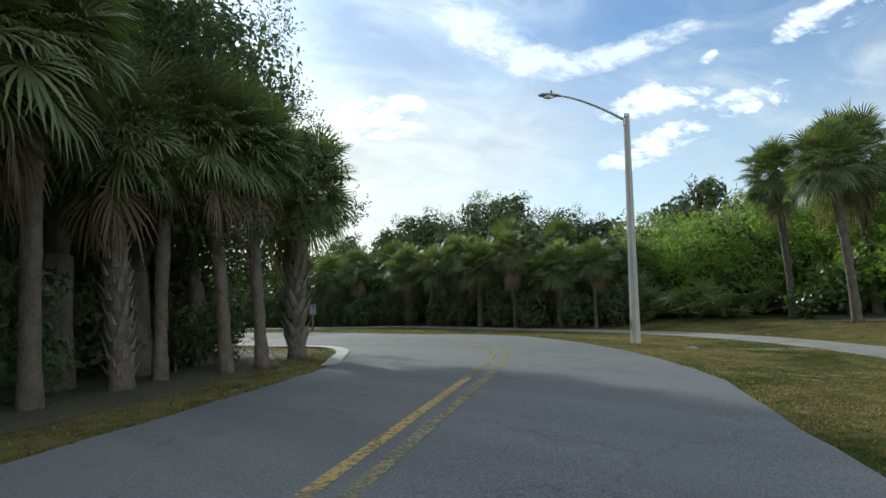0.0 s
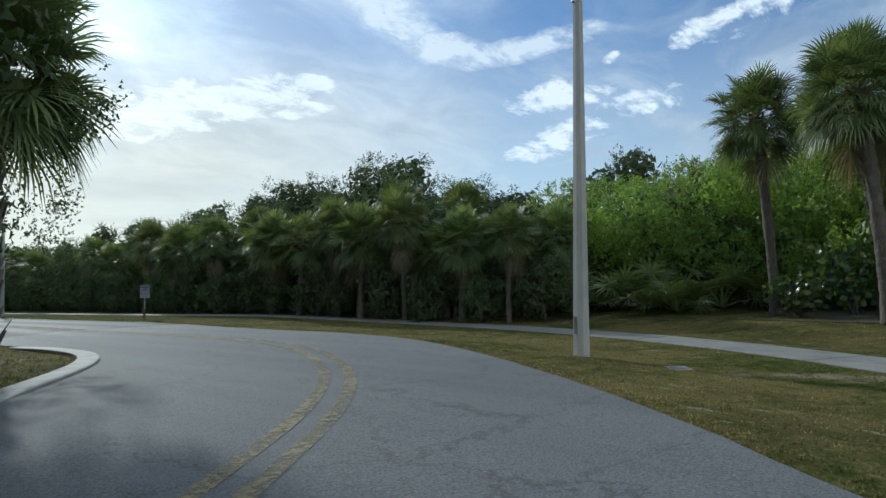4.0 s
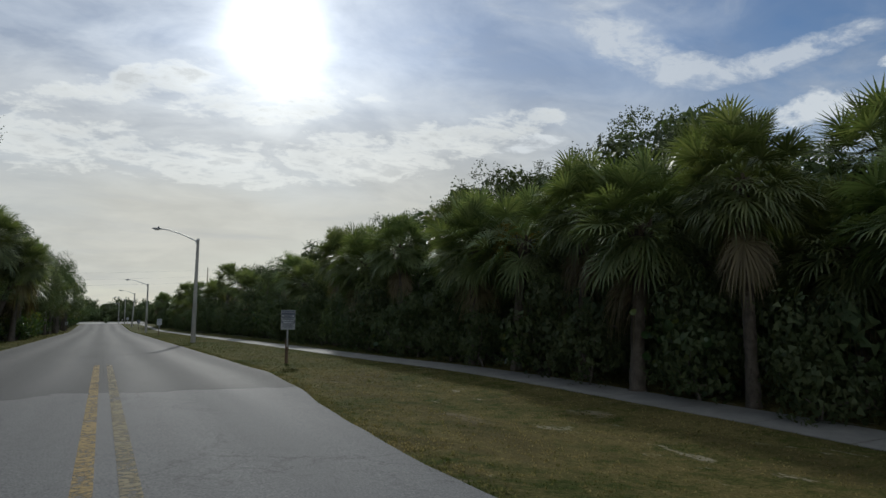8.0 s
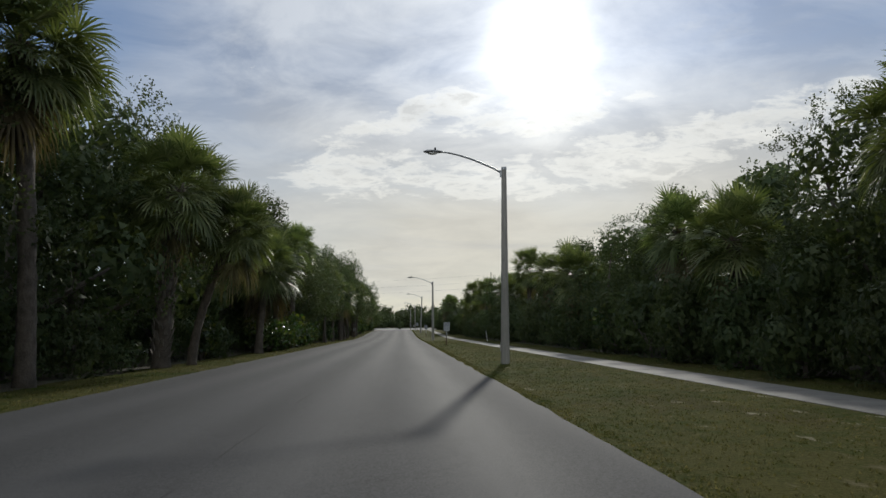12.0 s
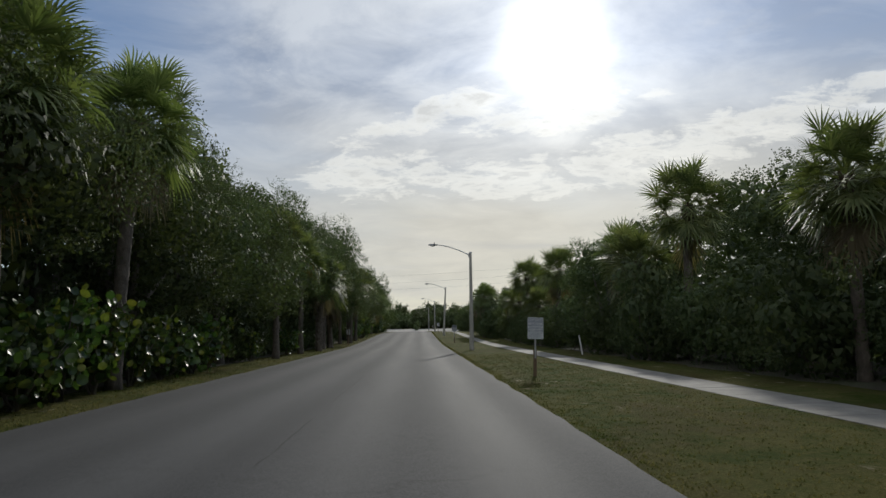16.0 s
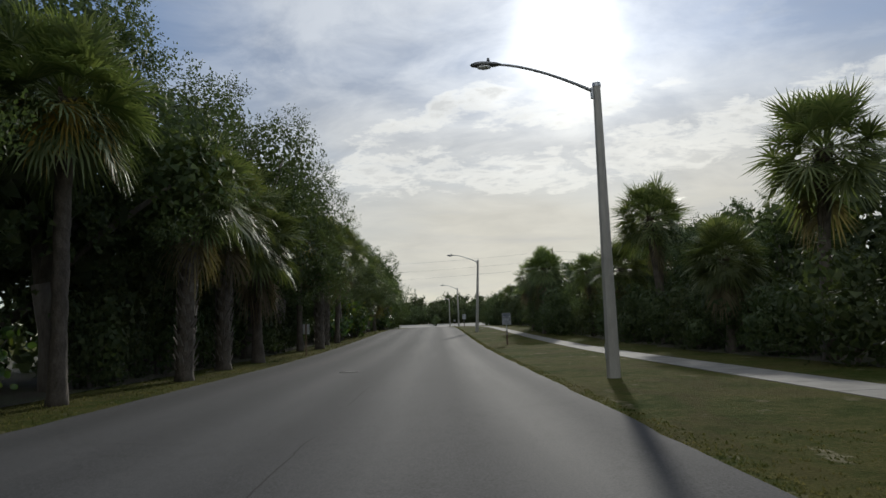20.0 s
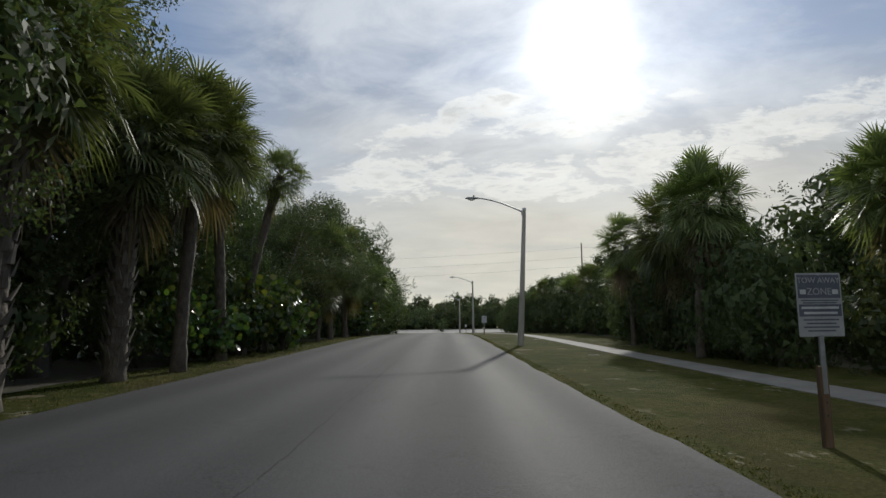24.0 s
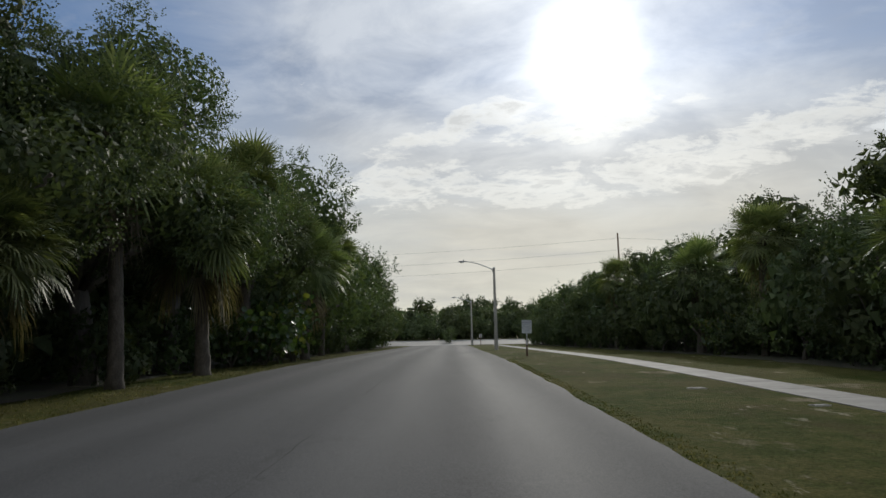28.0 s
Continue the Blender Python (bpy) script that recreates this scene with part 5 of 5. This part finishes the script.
while y < 214:
    put(random.choice(BACK if y < 165 else FAR_BACK), 16.6 + random.uniform(-0.8, 0.8), y + random.uniform(-1, 1), scale=random.uniform(0.6, 0.78) if y > 122 else random.uniform(0.7, 0.86))
    if int(y / 4.2) % 2:
        put(THICKET[0], 18.2 + random.uniform(-0.6, 0.6), y + random.uniform(-1, 1), scale=random.uniform(0.8, 1.05))
    y += 4.2
for i in range(15):
    put(random.choice(BACK), 27 + random.uniform(-3, 3), -34 + i * 3.4, scale=random.uniform(0.75, 0.95))
for x, y, k in [(13.5, -6.5, 0.75), (15.5, -3.0, 0.95), (14.2, 1.5, 0.95), (17.0, -1.0, 1.1), (13.6, 6.5, 0.9), (18.5, 7.0, 1.0), (23.5, 3.5, 1.15), (18.0, 13.0, 1.0), (23.0, -21.0, 1.0)]:
    put(random.choice(BACK), x, y, scale=k * 0.82)
for i in range(10):
    put(THICKET[0], 14.0 + 0.4 * math.sin(i * 2.3), -13 + i * 2.6, scale=random.uniform(0.75, 0.95))
for x, y in [(15.5, -17.5), (17.0, -24.0), (14.5, -27.5), (20.5, -26.0), (21.5, -19.0)]:
    put(THICKET[0], x, y, scale=1.0)
for i in range(58):
    yy = -14 + i * 3.6 + random.uniform(-1, 1)
    put(random.choice(BUSH), 12.9 + random.uniform(-0.7, 0.9) + (1.6 if yy > 124 else 0), yy, scale=random.uniform(0.7, 1.05))
for i in range(34):
    yy = 7 + i * 3.4 + random.uniform(-0.8, 0.8)
    put(random.choice(FINE_BUSH), 11.3 + random.uniform(-0.4, 0.5), yy, scale=random.uniform(0.6, 0.95), stretch=random.uniform(1.0, 1.4))
for x, y, k in [(9.6, -2.8, 0.8), (10.4, 8.6, 0.9), (11.2, 35.0, 0.9), (11.3, 37.0, 0.8), (12.0, 64.0, 0.7), (11.0, 118.0, 0.9), (9.9, -22.4, 0.7), (10.8, -23.4, 0.8), (9.9, -7.3, 0.9), (12.4, 146.0, 0.7)]:
    put(random.choice(GRAPE), x, y, scale=k)
for x, y, k in [(9.7, 6.2, 0.6), (10.0, 8.8, 0.65), (10.2, 11.8, 0.6), (10.5, 14.4, 0.65), (10.4, 17.6, 0.6), (10.6, 20.4, 0.65), (10.9, 23.4, 0.6), (11.0, 27.0, 0.65), (9.5, -12.4, 0.5), (9.3, -9.9, 0.45), (9.5, -7.6, 0.5), (9.2, -5.0, 0.5), (9.5, -3.2, 0.55), (9.4, -0.4, 0.5), (9.8, 2.2, 0.55), (10.0, 5.0, 0.55), (10.0, -14.8, 0.6)]:
    put(random.choice(FINE_BUSH), x, y, scale=k, stretch=1.3)
for x, y, k in [(11.6, -17.6, 1.2), (12.6, -19.6, 1.3), (11.4, -15.2, 1.1), (13.8, -22.0, 1.2), (11.0, -18.8, 0.9)]:
    put(FANS[int(x * 10) % 2], x, y, scale=k)

for i in range(30):
    yy = 126 + i * 2.9 + random.uniform(-0.8, 0.8)
    put(random.choice(BUSH), 13.1 + random.uniform(-0.4, 0.5), yy, scale=random.uniform(0.75, 1.05), stretch=random.uniform(1.1, 1.5))
for i in range(0, 22, 2):
    put(THICKET[0], 21.0 + random.uniform(-1, 1), 122 + i * 4.2, scale=random.uniform(0.85, 1.05))
# beyond the junction
for i in range(40):
    put(random.choice(FAR_BACK), -84 + i * 4.2 + random.uniform(-1.5, 1.5), 246 + random.uniform(-3, 6), scale=random.uniform(0.65, 0.9))
    put(THICKET[0], -84 + i * 4.2 + random.uniform(-1.5, 1.5), 240 + random.uniform(-2, 2), scale=random.uniform(0.8, 1.1))
for i in range(26):
    put(random.choice(FAR_BACK), -36 + i * 3.0 + random.uniform(-1, 1), 252 + random.uniform(-2, 3), scale=random.uniform(0.7, 0.95))
    put(THICKET[0], -37 + i * 3.0 + random.uniform(-1, 1), 243 + random.uniform(-1, 1), scale=random.uniform(0.95, 1.2))
    put(random.choice(BUSH), -37 + i * 3.0 + random.uniform(-1, 1), 236.5 + random.uniform(-0.8, 0.8), scale=random.uniform(0.9, 1.15))
for i in range(34):
    put(random.choice(FAR_BACK), -50 + i * 3.2 + random.uniform(-0.8, 0.8), 238.5 + random.uniform(-0.8, 0.8), scale=random.uniform(0.34, 0.46), label="dark low shrub beyond the junction")
put(BUSH[0], 1.5, 223.0, scale=0.62, stretch=1.25, label="dark rounded shrub on the junction's island")


for kind, x, y, k in [(THICKET[0], -10.4, 138.9, 0.9), (THICKET[0], -11.6, 141.6, 1.0), (THICKET[0], -10.0, 135.6, 0.85), (FAR_OAKS[1], 13.4, 92.3, 0.68), (FAR_OAKS[1], 12.9, 88.0, 0.6)]:
    put(kind, x, y, scale=k)
# a plant that found no place is taken out again
for kind in PALMS + FAR_PALMS + [BOOTED, YELLOWED] + OAKS + FAR_OAKS + BACK + FAR_BACK + THICKET + BUSH + FINE_BUSH + VINE + GRAPE + FANS:
    if kind not in used:
        for child in list(kind.children):
            bpy.data.objects.remove(child)
        bpy.data.objects.remove(kind)


def utility_pole():
    base = tagged(new("utility_pole"), "tall dark wooden utility pole beyond the trees", "utility pole")
    base.location = (35.8, 249.6, rise(249.6))
    v, f = tube([(0, 0, -0.3), (0, 0, 10), (0, 0, 20.6)], [0.24, 0.2, 0.15], 10)
    piece("pole", v, f, POST_WOOD, base)
    for z, dx in ((19.6, 0.0), (17.2, 0.0), (15.0, 0.0)):
        pts = [(dx - 150 * u, 6 * u, z - 10.0 * u * (1 - u)) for u in [i / 24 for i in range(25)]]
        v, f = tube(pts, [0.014] * 25, 5)
        piece("wire", v, f, BLACK, base, "sagging dark cable")
        pts = [(dx + 120 * u, -4 * u, z - 8.0 * u * (1 - u)) for u in [i / 16 for i in range(17)]]
        v, f = tube(pts, [0.014] * 17, 5)
        piece("wire", v, f, BLACK, base, "sagging dark cable")


utility_pole()


def utility_cover(x, y, size, yaw):
    base = tagged(new("utility_cover"), "small pale concrete utility cover in the grass", "utility cover", "utility covers")
    base.matrix_world = pose(x, y, ground_z(x, y), 0, 0, yaw)
    part("frame", box_bm((size, size * 0.7, 0.06), (0, 0, -0.018), 0.008), KERB, base)
    part("lid", box_bm((size * 0.8, size * 0.5, 0.02), (0, 0, 0.008), 0.006), CONCRETE, base, "concrete lid")


utility_cover(1.6, -22.6, 0.45, 40)
utility_cover(6.6, 113.7, 0.34, 5)
utility_cover(6.3, 132.3, 0.32, 3)
utility_cover(7.0, 129.5, 0.26, 8)


def marker_post(x, y):
    base = tagged(new("marker_post"), "slim white marker post leaning at the wood's edge", "post")
    base.matrix_world = pose(x, y, rise(y), 0, -8, 0)
    part("post", box_bm((0.07, 0.025, 1.0), (0, 0, 0.48), 0.006), SIGN_WHITE, base)
    part("cap", box_bm((0.074, 0.03, 0.06), (0, 0, 0.985), 0.006), BLACK, base, "dark cap")


def manhole_cover(x, y):
    base = tagged(new("manhole_cover"), "dark cast-iron manhole cover in the asphalt", "manhole cover")
    base.location = (x, y, rise(y) + 0.05)
    ring = [(math.cos(a), math.sin(a)) for a in [2 * math.pi * i / 28 for i in range(28)]]
    v = [(c * q, s * q, z) for q, z in ((0.27, -0.03), (0.27, 0.006), (0.245, 0.008), (0.24, -0.01)) for c, s in ring]
    f = [(k * 28 + i, k * 28 + (i + 1) % 28, (k + 1) * 28 + (i + 1) % 28, (k + 1) * 28 + i) for k in range(3) for i in range(28)]
    piece("frame", v, f, BLACK, base)
    v = [(c * 0.236, s * 0.236, 0.004) for c, s in ring] + [(c * 0.236, s * 0.236, -0.02) for c, s in ring]
    piece("lid", v, [tuple(range(28))] + [(i + 28, (i + 1) % 28 + 28, (i + 1) % 28, i) for i in range(28)], BLACK, base)


manhole_cover(-0.9, 82.1)
marker_post(9.9, 68.0)
back_sign(5.4, 203.0, 3)


# ---- grass ----
def grass(name, s0, s1, lo, hi, count, height, thin=1.0):
    r = rng(len(name) * 7 + count % 97)
    s = s0 + (s1 - s0) * r.uniform(0, 1, count) ** thin
    verts, faces = [], []
    for q in s:
        a, b = lo(q), hi(q)
        o = a + (b - a) * r.uniform()
        x, y, z = aside(q, o)
        for k in range(3):
            ang = r.uniform(0, 6.28)
            h = height * r.uniform(0.5, 1.3)
            w = 0.008 + 0.006 * r.uniform()
            px, py = x + r.normal(0, 0.03), y + r.normal(0, 0.03)
            dx, dy = math.cos(ang), math.sin(ang)
            i = len(verts)
            verts += [(px - dy * w, py + dx * w, z), (px + dy * w, py - dx * w, z), (px + dx * h * 0.6, py + dy * h * 0.6, z + h)]
            faces.append((i, i + 1, i + 2))
    return tagged(piece(name, verts, faces, GRASS), "short mown grass along the road edge", "grass", kind="stuff")


grass("grass_outer_verge", -14, 95, lambda s: right_edge(s) - 0.02, lambda s: walk_edge(s) - 0.03, 42000, 0.021, 2.2)
grass("grass_edge_outer", -14, 170, lambda s: right_edge(s) - 0.03, lambda s: right_edge(s) + 0.3, 8000, 0.022)
grass("grass_inner_verge", -8, 170, lambda s: left_edge(s) - 2.2, lambda s: left_edge(s) + 0.06, 10000, 0.045)
grass("grass_behind_pavement", -14, 60, lambda s: walk_edge(s) + 1.6, lambda s: walk_edge(s) + 4.5, 5000, 0.03)
